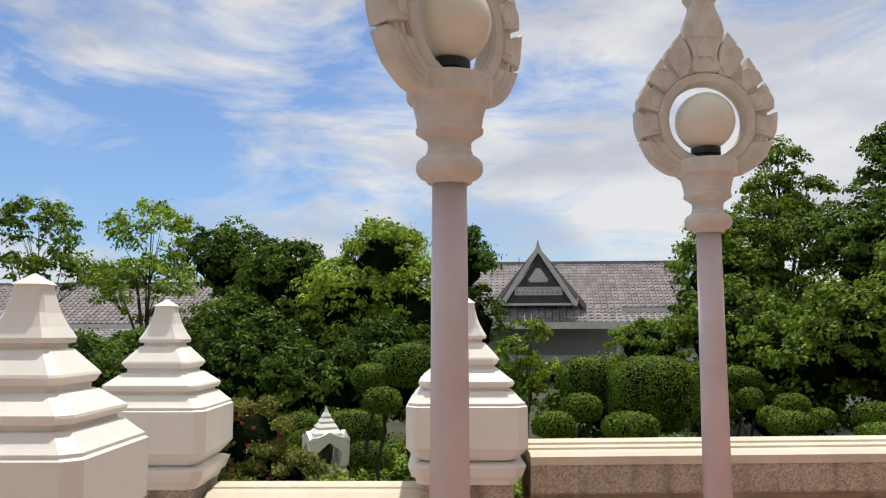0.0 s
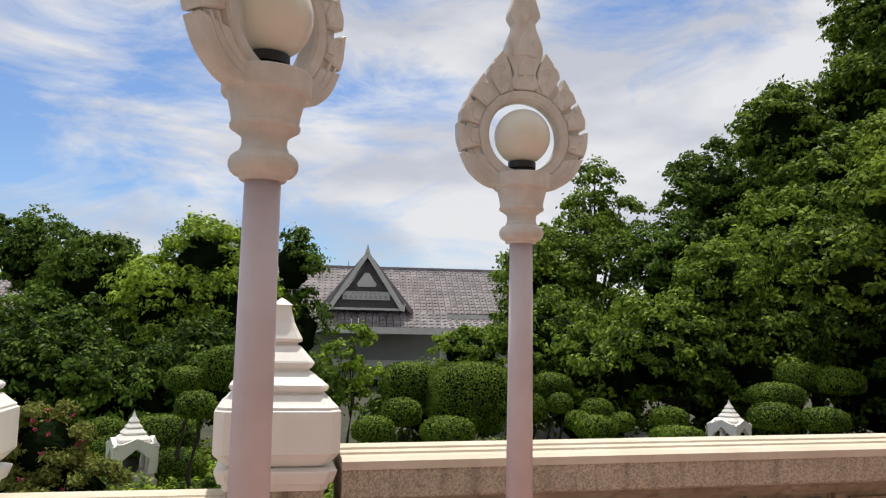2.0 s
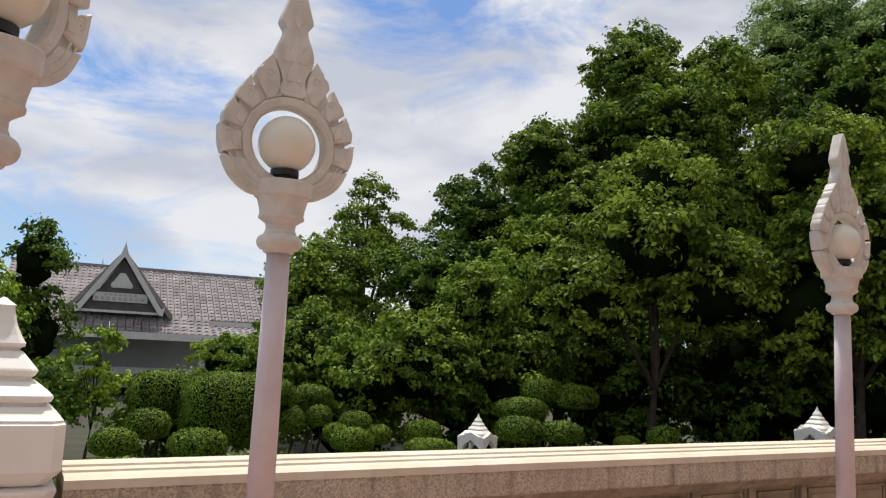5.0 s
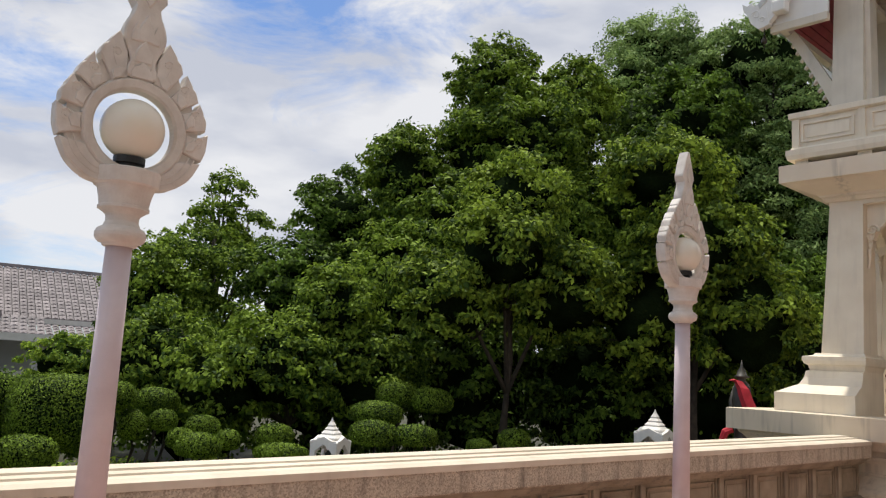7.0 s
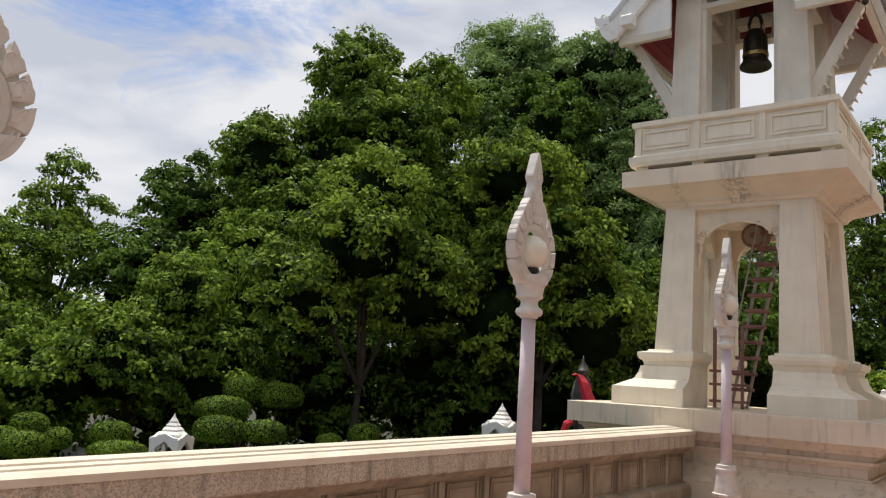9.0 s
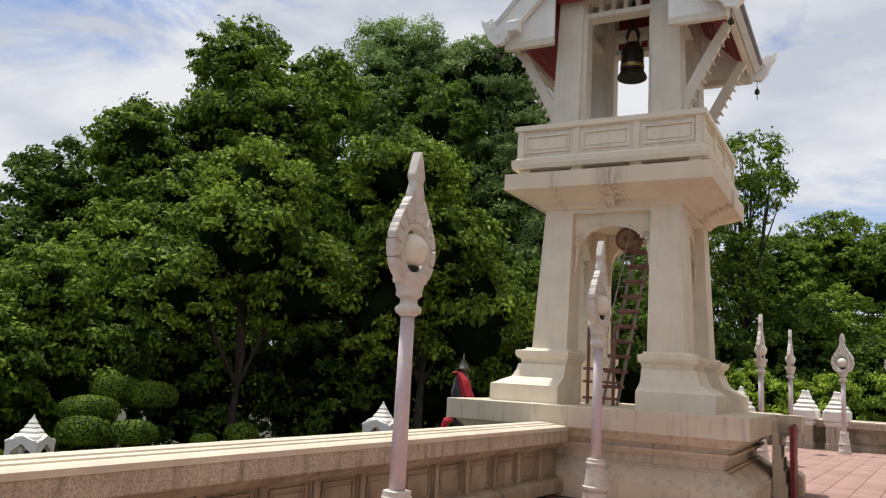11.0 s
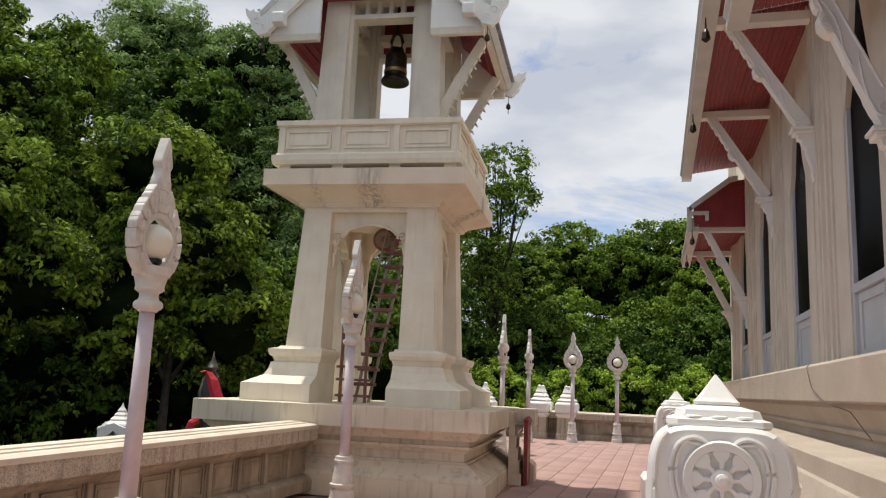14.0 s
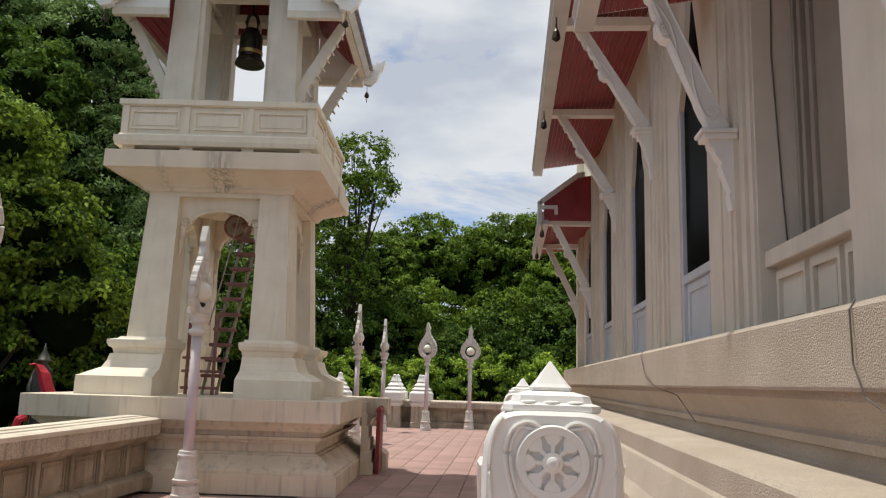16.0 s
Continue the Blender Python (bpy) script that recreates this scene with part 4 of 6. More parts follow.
def roof_tier(x0, x1, ye, ze, rise, name):
    """One roof tier: boarded red soffit sloping up to the wall, fascia, roof slab above."""
    yw = WY - 0.1
    run = ye - yw
    t = part(name, sweep([(ye, ze), (ye + 0.05, ze + 0.06), (ye + 0.03, ze + 0.20), (yw - 3.2, ze + rise * (run + 3.2) / run + 0.22), (yw - 3.2, ze + rise * (run + 3.2) / run + 0.1), (ye - 0.03, ze + 0.07)], "x", x0, x1), M_TRIM, HALL, "pale roof edge over the soffit")
    n = 18
    for i in range(n):
        a, b = i / n, (i + 0.86) / n
        y0, y1 = ye - 0.10 - (run - 0.1) * a, ye - 0.10 - (run - 0.1) * b
        z0, z1 = ze + 0.06 + rise * a, ze + 0.06 + rise * b
        part("soffit_board", sweep([(y0, z0), (y1, z1), (y1, z1 + 0.03), (y0, z0 + 0.03)], "x", x0 + 0.05, x1 - 0.05), M_RED, t)
    part("soffit_backing", sweep([(ye - 0.09, ze + 0.09), (yw, ze + rise + 0.1), (yw, ze + rise + 0.12), (ye - 0.09, ze + 0.11)], "x", x0 + 0.04, x1 - 0.04), M_RED, t)
    part("fascia", boxes((x0 - 0.06, x1 + 0.06, ye - 0.14, ye + 0.02, ze - 0.04, ze + 0.10)), M_TRIM, t)
    return t


MAIN_Y, MAIN_Z = -0.60, 5.26
LOW_Y, LOW_Z = -0.72, 4.36
main_roof = roof_tier(6.9, 14.5, MAIN_Y, MAIN_Z, 0.16, "main_roof")
low_roof = roof_tier(14.56, 18.5, LOW_Y, LOW_Z, 0.14, "low_roof")
near_roof = roof_tier(-2.0, 6.86, LOW_Y, LOW_Z + 0.15, 0.14, "near_roof")
# red gable wall and its white raking board between the tiers
part("gable_board", sweep([(-0.78, 4.40), (-0.78, 4.72), (-1.40, 5.20), (-1.80, 5.24), (-1.80, 4.40)], "x", 14.50, 14.56), M_RED, HALL, "dark red boarded gable end")
for i in range(6):
    y = -0.92 - 0.13 * i
    part("gable_batten", boxes((14.485, 14.50, y - 0.012, y + 0.012, 4.42, min(5.2, 4.70 + 0.77 * (-0.80 - y)))), M_RED, HALL)
part("gable_rake", sweep([(-0.70, 4.66), (-0.70, 4.76), (-1.36, 5.26), (-1.50, 5.28), (-1.50, 5.20), (-1.38, 5.17)], "x", 14.44, 14.56), M_TRIM, HALL)
part("gable_edge", boxes((14.44, 14.54, -0.74, -0.66, 4.30, 4.74), (14.44, 14.54, -1.02, -0.74, 4.60, 4.66), (14.44, 14.54, -1.02, -0.96, 4.50, 4.60)), M_TRIM, HALL)


def carved_bracket(x, ye, ze, zf, parent):
    """A flat carved strut from the wall up to the eave: edge rails, a volute at the foot, a medallion and leaves on its outer edge."""
    y0 = WY + 0.075
    a, b = Vector((y0 + 0.09, zf + 0.10)), Vector((ye - 0.26, ze + 0.01))
    d = (b - a).normalized()
    n, length = Vector((d.y, -d.x)), (b - a).length

    def slab(outline, thick, bm=None, chamfer=0.0):
        """An outline of (share of the strut's length, distance outwards), thick along x."""
        q = [a + d * (u * length) + n * (v * 0.74) for u, v in outline]
        made = plate([(w.x, w.y) for w in q], thick, None, None, chamfer)
        bmesh.ops.transform(made, verts=made.verts, matrix=pose(x, 0, 0, 0, 0, 90))
        return tidy(made)

    def along(points, y_off, r, bm=None, taper=1.0):
        return tube([(x + y_off, (a + d * (u * length) + n * (v * 0.74)).x, (a + d * (u * length) + n * (v * 0.74)).y) for u, v in points], r, 6, bm, taper)

    strut = part("bracket", slab([(-0.02, -0.085), (-0.02, 0.085), (0.30, 0.082), (0.62, 0.070), (0.90, 0.062), (1.0, 0.075), (1.03, -0.07), (0.5, -0.078)], 0.105, None, 0.008), M_WHITE, parent, "carved white eave bracket")
    bm = bmesh.new()
    for sx in (-1, 1):
        along([(0.16, -0.068), (0.5, -0.062), (0.97, -0.055)], sx * 0.054, 0.009, bm)
        along([(0.30, 0.066), (0.6, 0.055), (0.95, 0.046)], sx * 0.054, 0.008, bm)
        # volute at the foot with its rising tongue
        c = a + d * (0.075 * length)
        pts = []
        for k in range(20):
            w, r = 0.45 * k, 0.055 * (1 - 0.042 * k)
            q = c + n * (r * math.cos(w)) - d * (r * math.sin(w))
            pts.append((x + sx * 0.054, q.x, q.y))
        tube(pts, 0.011, 6, bm, 0.6)
        along([(0.075, 0.072), (0.14, 0.075), (0.22, 0.045), (0.30, 0.0), (0.36, -0.05)], sx * 0.054, 0.012, bm, 0.4)
        along([(0.40, 0.055), (0.46, 0.02), (0.54, 0.0), (0.62, 0.015), (0.68, 0.05)], sx * 0.054, 0.010, bm, 0.7)
        along([(0.74, 0.045), (0.80, 0.01), (0.88, -0.02), (0.95, -0.01)], sx * 0.054, 0.010, bm, 0.7)
    part("carving", bm, M_WHITE, strut)
    # medallion: rings and petals standing out from the outer edge
    bm = slab([(0.46, 0.055), (0.485, 0.115), (0.53, 0.145), (0.575, 0.115), (0.60, 0.055)], 0.125, None, 0.012)
    for sx in (-1, 1):
        for r in (0.022, 0.042):
            c = a + d * (0.53 * length) + n * 0.043
            tube([(x + sx * 0.064, (c + n * (r * math.sin(w)) + d * (r * math.cos(w))).x, (c + n * (r * math.sin(w)) + d * (r * math.cos(w))).y) for w in [math.pi * k / 8 for k in range(9)]], 0.007, 5, bm)
    part("medallion", bm, M_WHITE, strut)
    for u, h in ((0.36, 0.022), (0.65, 0.030), (0.74, 0.022), (0.84, 0.028), (0.93, 0.020)):
        part("leaf", slab([(u - 0.045, 0.050), (u - 0.050, 0.066 + h * 0.5), (u - 0.030, 0.068 + h), (u + 0.015, 0.064 + h * 0.7), (u + 0.055, 0.050)], 0.095, None, 0.008), M_WHITE, strut)
    part("foot", boxes((x - 0.10, x + 0.10, y0 - 0.02, y0 + 0.215, zf + 0.045, zf + 0.075), (x - 0.085, x + 0.085, y0 - 0.02, y0 + 0.195, zf + 0.01, zf + 0.045), bevel=0.006), M_WHITE, strut)
    drop = sweep([(y0 - 0.02, zf - 0.46), (y0 + 0.02, zf - 0.46), (y0 + 0.035, zf - 0.36), (y0 + 0.025, zf - 0.34), (y0 + 0.055, zf - 0.26), (y0 + 0.085, zf - 0.17), (y0 + 0.075, zf - 0.15), (y0 + 0.115, zf - 0.09), (y0 + 0.125, zf - 0.05), (y0 + 0.15, zf - 0.04), (y0 + 0.16, zf + 0.01), (y0 - 0.02, zf + 0.01)], "x", x - 0.05, x + 0.05)
    part("pendant", drop, M_WHITE, strut)
    part("tie_beam", boxes((x - 0.07, x + 0.07, y0 - 0.1, ye - 0.10, ze - 0.02, ze + 0.075)), M_WHITE, strut)
    b = stack([(ze - 0.30, 0.012), (ze - 0.27, 0.045), (ze - 0.20, 0.035), (ze - 0.15, 0.01), (ze - 0.03, 0.006)], circle(10))
    bmesh.ops.translate(b, verts=b.verts, vec=(x - 0.3, ye - 0.02, 0))
    part("wind_bell", b, M_BRONZE, strut, "small bronze wind bell")


carved_bracket(5.66, LOW_Y, LOW_Z + 0.15, 3.10, HALL)
carved_bracket(3.30, LOW_Y, LOW_Z + 0.15, 3.10, HALL)
carved_bracket(8.50, MAIN_Y, MAIN_Z, 4.05, HALL)
carved_bracket(11.35, MAIN_Y, MAIN_Z, 4.05, HALL)
carved_bracket(14.70, LOW_Y, LOW_Z, 3.14, HALL)
carved_bracket(17.20, LOW_Y, LOW_Z, 3.14, HALL)


# ---- carved stair newels ----
def newel(m, label):
    """A shield-fronted white newel with a wheel carving and a low pyramid cap; faces local -x."""
    p = thing("stair_newel", m, label, "newel", "stair newels")
    half = [(0.222, 0.0), (0.230, 0.60), (0.234, 0.95), (0.234, 1.18)] + rounded([(0.233, 1.22), (0.226, 1.285), (0.200, 1.345), (0.155, 1.378), (0.10, 1.388)], 4)
    outl = [(-a, z) for a, z in half] + [(a, z) for a, z in reversed(half)]
    b = plate(outl, 0.40, chamfer=0.016)
    bmesh.ops.transform(b, verts=b.verts, matrix=Matrix.Rotation(radians(90), 4, "Z"))
    part("body", tidy(b), M_WHITE, p)
    part("cheek", boxes((-0.14, 0.16, -0.238, 0.238, 0.0, 1.22), bevel=0.02), M_WHITE, p)
    b = stack([(1.382, 0.160), (1.392, 0.168), (1.408, 0.166), (1.416, 0.140), (1.440, 0.132), (1.455, 0.075)], square(0.2))
    part("top_slab", b, M_WHITE, p)
    part("cap", stack([(1.452, 0.055), (1.458, 0.072), (1.468, 0.073), (1.482, 0.060), (1.505, 0.043), (1.535, 0.022), (1.562, 0.003)], square(0.15)), M_WHITE, p)
    # wheel: rim, hub and eight spokes on the front
    X = -0.205
    c = 1.222
    b = bmesh.new()
    rim = [(0.090, X), (0.094, X - 0.018), (0.118, X - 0.020), (0.124, X)]
    loops = [ring_loop(b, [(x, r * math.sin(a), c + r * math.cos(a)) for r, x in rim]) for a in [2 * math.pi * i / 32 for i in range(32)]]
    for l0, l1 in zip(loops, loops[1:] + loops[:1]):
        for i in range(3):
            b.faces.new((l0[i], l0[i + 1], l1[i + 1], l1[i]))
    wheel = part("wheel", tidy(b), M_WHITE, p, "carved eight-spoked wheel")
    b = stack([(0.0, 0.036), (0.022, 0.034), (0.024, 0.022), (0.036, 0.02), (0.04, 0.01)], circle(18))
    bmesh.ops.transform(b, verts=b.verts, matrix=pose(X, 0, c, 0, -90, 0))
    part("hub", b, M_WHITE, wheel)
    for i in range(8):
        b = plate([(-0.007, 0.028), (0.007, 0.028), (0.008, 0.055), (0.02, 0.066), (0.03, 0.082), (0.026, 0.094), (0.0, 0.098), (-0.026, 0.094), (-0.03, 0.082), (-0.02, 0.066), (-0.008, 0.055)], 0.03, chamfer=0.005)
        bmesh.ops.transform(b, verts=b.verts, matrix=pose(X, 0, c) @ Matrix.Rotation(radians(45 * i), 4, "X") @ Matrix.Rotation(radians(90), 4, "Z"))
        part("spoke", tidy(b), M_WHITE, wheel)
    # curled bands either side of the wheel
    for s in (-1, 1):
        for k, (r0, rr) in enumerate(((0.0, 0.009), (0.018, 0.006))):
            pts = [(X, s * v, z) for v, z in ((0.03, 1.318 - r0), (0.055, 1.345 - r0), (0.09, 1.352 - r0), (0.13 - r0, 1.332), (0.152 - r0, 1.29), (0.158 - r0, 1.24), (0.150 - r0, 1.18), (0.128 - r0, 1.11), (0.098 - r0, 1.05), (0.05, 0.98))]
            part("scroll_band", tube([(X, v, z) for v, z in rounded([(q[1], q[2]) for q in pts], 3)], rr, 6), M_WHITE, p)
        pts = [(X + 0.004, s * v, z) for v, z in ((0.165, 1.365), (0.19, 1.33), (0.205, 1.27), (0.208, 1.18), (0.20, 1.08), (0.185, 0.98), (0.165, 0.9))]
        part("edge_band", tube([(X + 0.004, v, z) for v, z in rounded([(q[1], q[2]) for q in pts], 3)], 0.008, 6), M_WHITE, p)
        side = tube([(-0.10, s * 0.235, 1.21), (-0.02, s * 0.238, 1.16), (0.05, s * 0.238, 1.10), (0.10, s * 0.235, 1.0)], 0.02, 6)
        part("side_scroll", side, M_WHITE, p)
    for v in (-0.085, 0.0, 0.085):
        part("top_tablet", stack([(0, 0.034), (0.006, 0.032), (0.009, 0.02)], circle(16)), M_WHITE, p).location = (-0.125, v * 0.95, 1.414)
    return p


n1 = newel(pose(3.42, -0.335, 0.015), "white carved newel with wheel emblem and pyramid cap")
copy_thing(n1, pose(9.9, -0.36, 0))
copy_thing(n1, pose(10.8, -0.36, 0))

# ---- stair and red gate at the tower's side ----
st = thing("tower_stair", pose(12.72, 4.20, 0, 0, 0, 4.0), "cream stair cheek walls beside the tower base", "stairs")
part("cheek", sweep([(-2.0, 0), (-2.46, 0), (-2.46, 0.27), (-2.42, 0.30), (-2.30, 0.38), (-2.18, 0.50), (-2.12, 0.62), (-2.12, 0.72), (-2.2, 0.84), (-2.30, 0.90), (-2.05, 0.91)], "x", 1.04, 1.60), M_BASE, st)
part("cheek_slab", boxes((1.04, 1.62, -2.46, -2.085, 0.91, 1.185), bevel=0.006), M_BASE, st)
for i in range(6):
    part("step", boxes((0.46, 1.03, -2.30 + 0.03 * i, -2.09, 0.19 * i, 0.19 * (i + 1) - 0.004)), M_BASE, st)
gate = thing("gate", pose(12.72, 4.20, 0, 0, 0, 4.0), "dark red metal gate with pointed bars at the tower stair", "gate")
for i in range(7):
    x = 0.50 + 0.083 * i
    part("bar", stack([(0.02, 0.032), (0.98, 0.032), (0.99, 0.042), (1.03, 0.042), (1.07, 0.006)], square(0.0)), M_GATE, gate).location = (x, -2.36, 0)
part("rail", boxes((0.46, 1.03, -2.385, -2.335, 0.12, 0.18), (0.46, 1.03, -2.385, -2.335, 0.86, 0.92)), M_GATE, gate)
part("panel", boxes((0.47, 1.02, -2.365, -2.355, 0.18, 0.86)), M_GATE, gate)

# ---- ladders, drum and figure by the tower ----
TP = pose(12.72, 4.20, 0, 0, 0, 4.0)
lad = thing("ladder", TP, "steep ladder with worn red treads inside the tower", "ladder")


def lad_y(z):
    return 0.26 - 0.193 * (z - 1.2)


for dy in (-0.115, 0.115):
    part("stile", tube([(0.0, lad_y(1.19) + dy, 1.19), (0.0, lad_y(4.08) + dy, 4.08)], 0.026, 6), M_ALU, lad)
for i in range(11):
    z = 1.45 + 0.24 * i
    part("tread", boxes((-0.13, 0.08, lad_y(z) - 0.165, lad_y(z) + 0.165, z, z + 0.055), bevel=0.012), M_RUST, lad, "worn red-brown tread")
part("handrail", tube([(-0.2, 0.28, 2.25), (-0.2, 0.11, 3.06), (-0.2, -0.08, 4.05)], 0.012, 6), M_ALU, lad)
for z in (2.5, 3.06, 3.55):
    part("rail_stay", tube([(-0.2, 0.28 - 0.2 * (z - 2.25), z), (0.0, lad_y(z) + 0.11, z + 0.02)], 0.009, 5), M_ALU, lad)
sl = thing("step_ladder", TP, "short rusty ladder standing on the platform", "ladder")
for y in (0.12, 0.53):
    part("stile", boxes((-0.34, -0.29, y - 0.02, y + 0.02, 1.19, 2.4)), M_RUST, sl)
for z in (1.29, 1.54, 1.74):
    part("rung", boxes((-0.36, -0.27, 0.03, 0.60, z - 0.02, z + 0.02)), M_RUST, sl)
gong = thing("drum", TP, "dark-rimmed round drum hung under the tower floor", "drum")
for name, prof, mat in (("shell", [(-0.14, 0.16), (-0.13, 0.195), (0.13, 0.195), (0.14, 0.16)], M_RUST), ("head", [(-0.15, 0.135), (-0.14, 0.15), (-0.13, 0.15)], M_BLIND), ("boss", [(-0.17, 0.03), (-0.16, 0.05), (-0.14, 0.05)], M_RUST)):
    b = stack(prof, circle(28))
    bmesh.ops.transform(b, verts=b.verts, matrix=pose(0.3, 0.08, 3.895, 0, 90, 0))
    part(name, b, mat, gong)

STX, STY, STZ = 12.0, 6.78, -0.28
part_bm = stack([(-1.3, 0.42), (-1.18, 0.42), (-1.16, 0.36), (-0.42, 0.34), (-0.40, 0.40), (STZ, 0.40)], square(0.1))
ped = tagged(part("statue_pedestal", part_bm, M_GRIT), "plain stone pedestal under the garden statue", "pedestal")
ped.location = (STX, STY, 0)
b = stack([(0.0, 0.20), (0.1, 0.22), (0.6, 0.16), (1.1, 0.14), (1.45, 0.15), (1.70, 0.17), (1.80, 0.13), (1.85, 0.07), (1.88, 0.065), (1.90, 0.14), (1.915, 0.15), (1.93, 0.10), (2.0, 0.075), (2.06, 0.03), (2.17, 0.006)], circle(20))
for s in (-1, 1):
    tube([(0, s * 0.13, 1.74), (-0.05, s * 0.19, 1.52), (-0.14, s * 0.13, 1.40)], 0.05, 8, b)
fig = tagged(part("statue", b, M_STATUE, smooth=True), "dark standing statue on a pedestal in the garden", "statue")
fig.location, fig.scale = (STX, STY, STZ), (0.82, 0.82, 1.0)
bm = bmesh.new()
loops = []
for y, z, w in ((0.06, 1.82, 0.05), (-0.04, 1.84, 0.07), (-0.12, 1.72, 0.11), (-0.18, 1.55, 0.12), (-0.25, 1.40, 0.13), (-0.31, 1.22, 0.15), (-0.36, 0.95, 0.11), (-0.34, 0.6, 0.09)):
    loops.append(ring_loop(bm, [(-0.18, y - w, z), (-0.25, y, z + 0.02), (-0.18, y + w, z + 0.03), (-0.10, y, z)]))
for l0, l1 in zip(loops, loops[1:]):
    for i in range(4):
        bm.faces.new((l0[i], l0[(i + 1) % 4], l1[(i + 1) % 4], l1[i]))
bm.faces.new(loops[0])
bm.faces.new(loops[-1])
cl = tagged(part("sash", tidy(bm), M_CLOTH), "bright red cloth sash draped over the statue", "cloth")
cl.location = (STX, STY, STZ)
cl2 = tagged(part("sash", tube([(-0.2, 0.05, 1.10), (-0.27, 0.12, 1.05), (-0.28, 0.17, 0.9), (-0.28, 0.2, 0.7)], 0.06, 8), M_CLOTH), "bright red cloth tied round the statue", "cloth")
cl2.location = (STX, STY, STZ)


# ---- garden shrines ----
def shrine(m):
    """A small white boundary-stone shrine: arched openings on four sides and a stepped spire."""
    s = thing("garden_shrine", m, "small white arched shrine with stepped spire in the garden", "shrine", "garden shrines")
    part("plinth", stack([(-0.2, 0.36), (0.10, 0.36), (0.12, 0.33), (0.20, 0.32)], square(0.1)), M_POLE, s, "pinkish plinth")
    for a in range(4):
        outl = [(-0.30, 0.2), (-0.335, 0.34), (-0.34, 0.55), (-0.37, 0.66), (-0.31, 0.70), (-0.22, 0.70), (-0.10, 0.745), (0, 0.79), (0.10, 0.745), (0.22, 0.70), (0.31, 0.70), (0.37, 0.66), (0.34, 0.55), (0.335, 0.34), (0.30, 0.2), (0.19, 0.2), (0.22, 0.44), (0.0, 0.62), (-0.22, 0.44), (-0.19, 0.2)]
        b = bmesh.new()
        f = [ring_loop(b, [(x, y, z) for x, z in outl]) for y in (-0.36, -0.28)]
        k = len(outl)
        for i in range(k):
            b.faces.new((f[0][i], f[0][(i + 1) % k], f[1][(i + 1) % k], f[1][i]))
        b.faces.new(f[0])
        b.faces.new(list(reversed(f[1])))
        bmesh.ops.transform(b, verts=b.verts, matrix=Matrix.Rotation(radians(90 * a), 4, "Z"))
        part("arch", tidy(b), M_WHITE, s)
    part("spire", stack([(0.68, 0.30), (0.70, 0.27), (0.705, 0.255), (0.74, 0.265), (0.76, 0.26), (0.82, 0.20), (0.825, 0.175), (0.85, 0.19), (0.865, 0.185), (0.92, 0.135), (0.925, 0.115), (0.945, 0.13), (0.96, 0.125), (1.01, 0.085), (1.015, 0.07), (1.035, 0.082), (1.05, 0.078), (1.12, 0.035), (1.22, 0.004)], square(0.2)), M_WHITE, s)
    b = bmesh.new()
    bmesh.ops.create_uvsphere(b, u_segments=16, v_segments=10, radius=0.13, matrix=Matrix.LocRotScale((0, 0, 0.32), None, (1, 1, 1.2)))
    part("stone", b, M_STATUE, s, smooth=True)
    return s


def shrine_pedestal(x, y, top, r):
    b = stack([(-1.3, r + 0.06), (-1.2, r + 0.06), (-1.18, r), (top - 0.06, r), (top - 0.05, r + 0.05), (top, r + 0.05)], square(0.1))
    p = tagged(part("shrine_pedestal", b, M_POLE), "pinkish plastered pedestal under a garden shrine", "pedestal", "shrine pedestals")
    p.location = (x, y, 0)


SHRINES = [(-1.85, 13.72, -1.12, 20, 0.95), (6.37, 9.74, -0.11, 30, 0.62), (13.2, 9.26, -0.20, 12, 0.85)]
s1 = None
for x, y, z, turn, size in SHRINES:
    at = pose(x, y, z + 0.2 * size, 0, 0, turn) @ Matrix.Scale(size, 4)
    if s1 is None:
        s1 = shrine(at)
    else:
        copy_thing(s1, at)
    shrine_pedestal(x, y, z, 0.36 * size)


# ---- hall building beyond the garden ----
BL = thing("distant_hall", pose(5.58, 44.6, 0.42, 0, 0, -6) @ Matrix.Diagonal((1.06, 1.0, 1.0, 1.0)), "long grey-tiled building with a white-edged gable porch", "building")


def tiled_slope(name, x0, x1, y0, z0, y1, z1, parent, nx, nz):
    """A pitched roof face of overlapping tile courses, each with a ribbed front."""
    verts, faces = [], []
    for r in range(nz):
        a, b = r / nz, (r + 1) / nz
        ya, za, yb, zb = y0 + (y1 - y0) * a, z0 + (z1 - z0) * a, y0 + (y1 - y0) * b, z0 + (z1 - z0) * b
        for c in range(nx):
            xa, xb = x0 + (x1 - x0) * c / nx, x0 + (x1 - x0) * (c + 0.90) / nx
            xm = (xa + xb) / 2
            i = len(verts)
            verts += [(xa, ya, za), (xm, ya - 0.03, za + 0.075), (xb, ya, za), (xb, yb, zb), (xm, yb, zb + 0.03), (xa, yb, zb), (xa, ya, za - 0.05), (xb, ya, za - 0.05)]
            faces += [(i, i + 1, i + 4, i + 5), (i + 1, i + 2, i + 3, i + 4), (i + 6, i + 7, i + 2, i + 1), (i + 6, i + 1, i)]
    me = bpy.data.meshes.new(name)
    me.from_pydata(verts, [], faces)
    me.materials.append(M_TILE)
    ob = new(name, me)
    ob.parent = parent
    ob["kind"] = "stuff"
    return ob


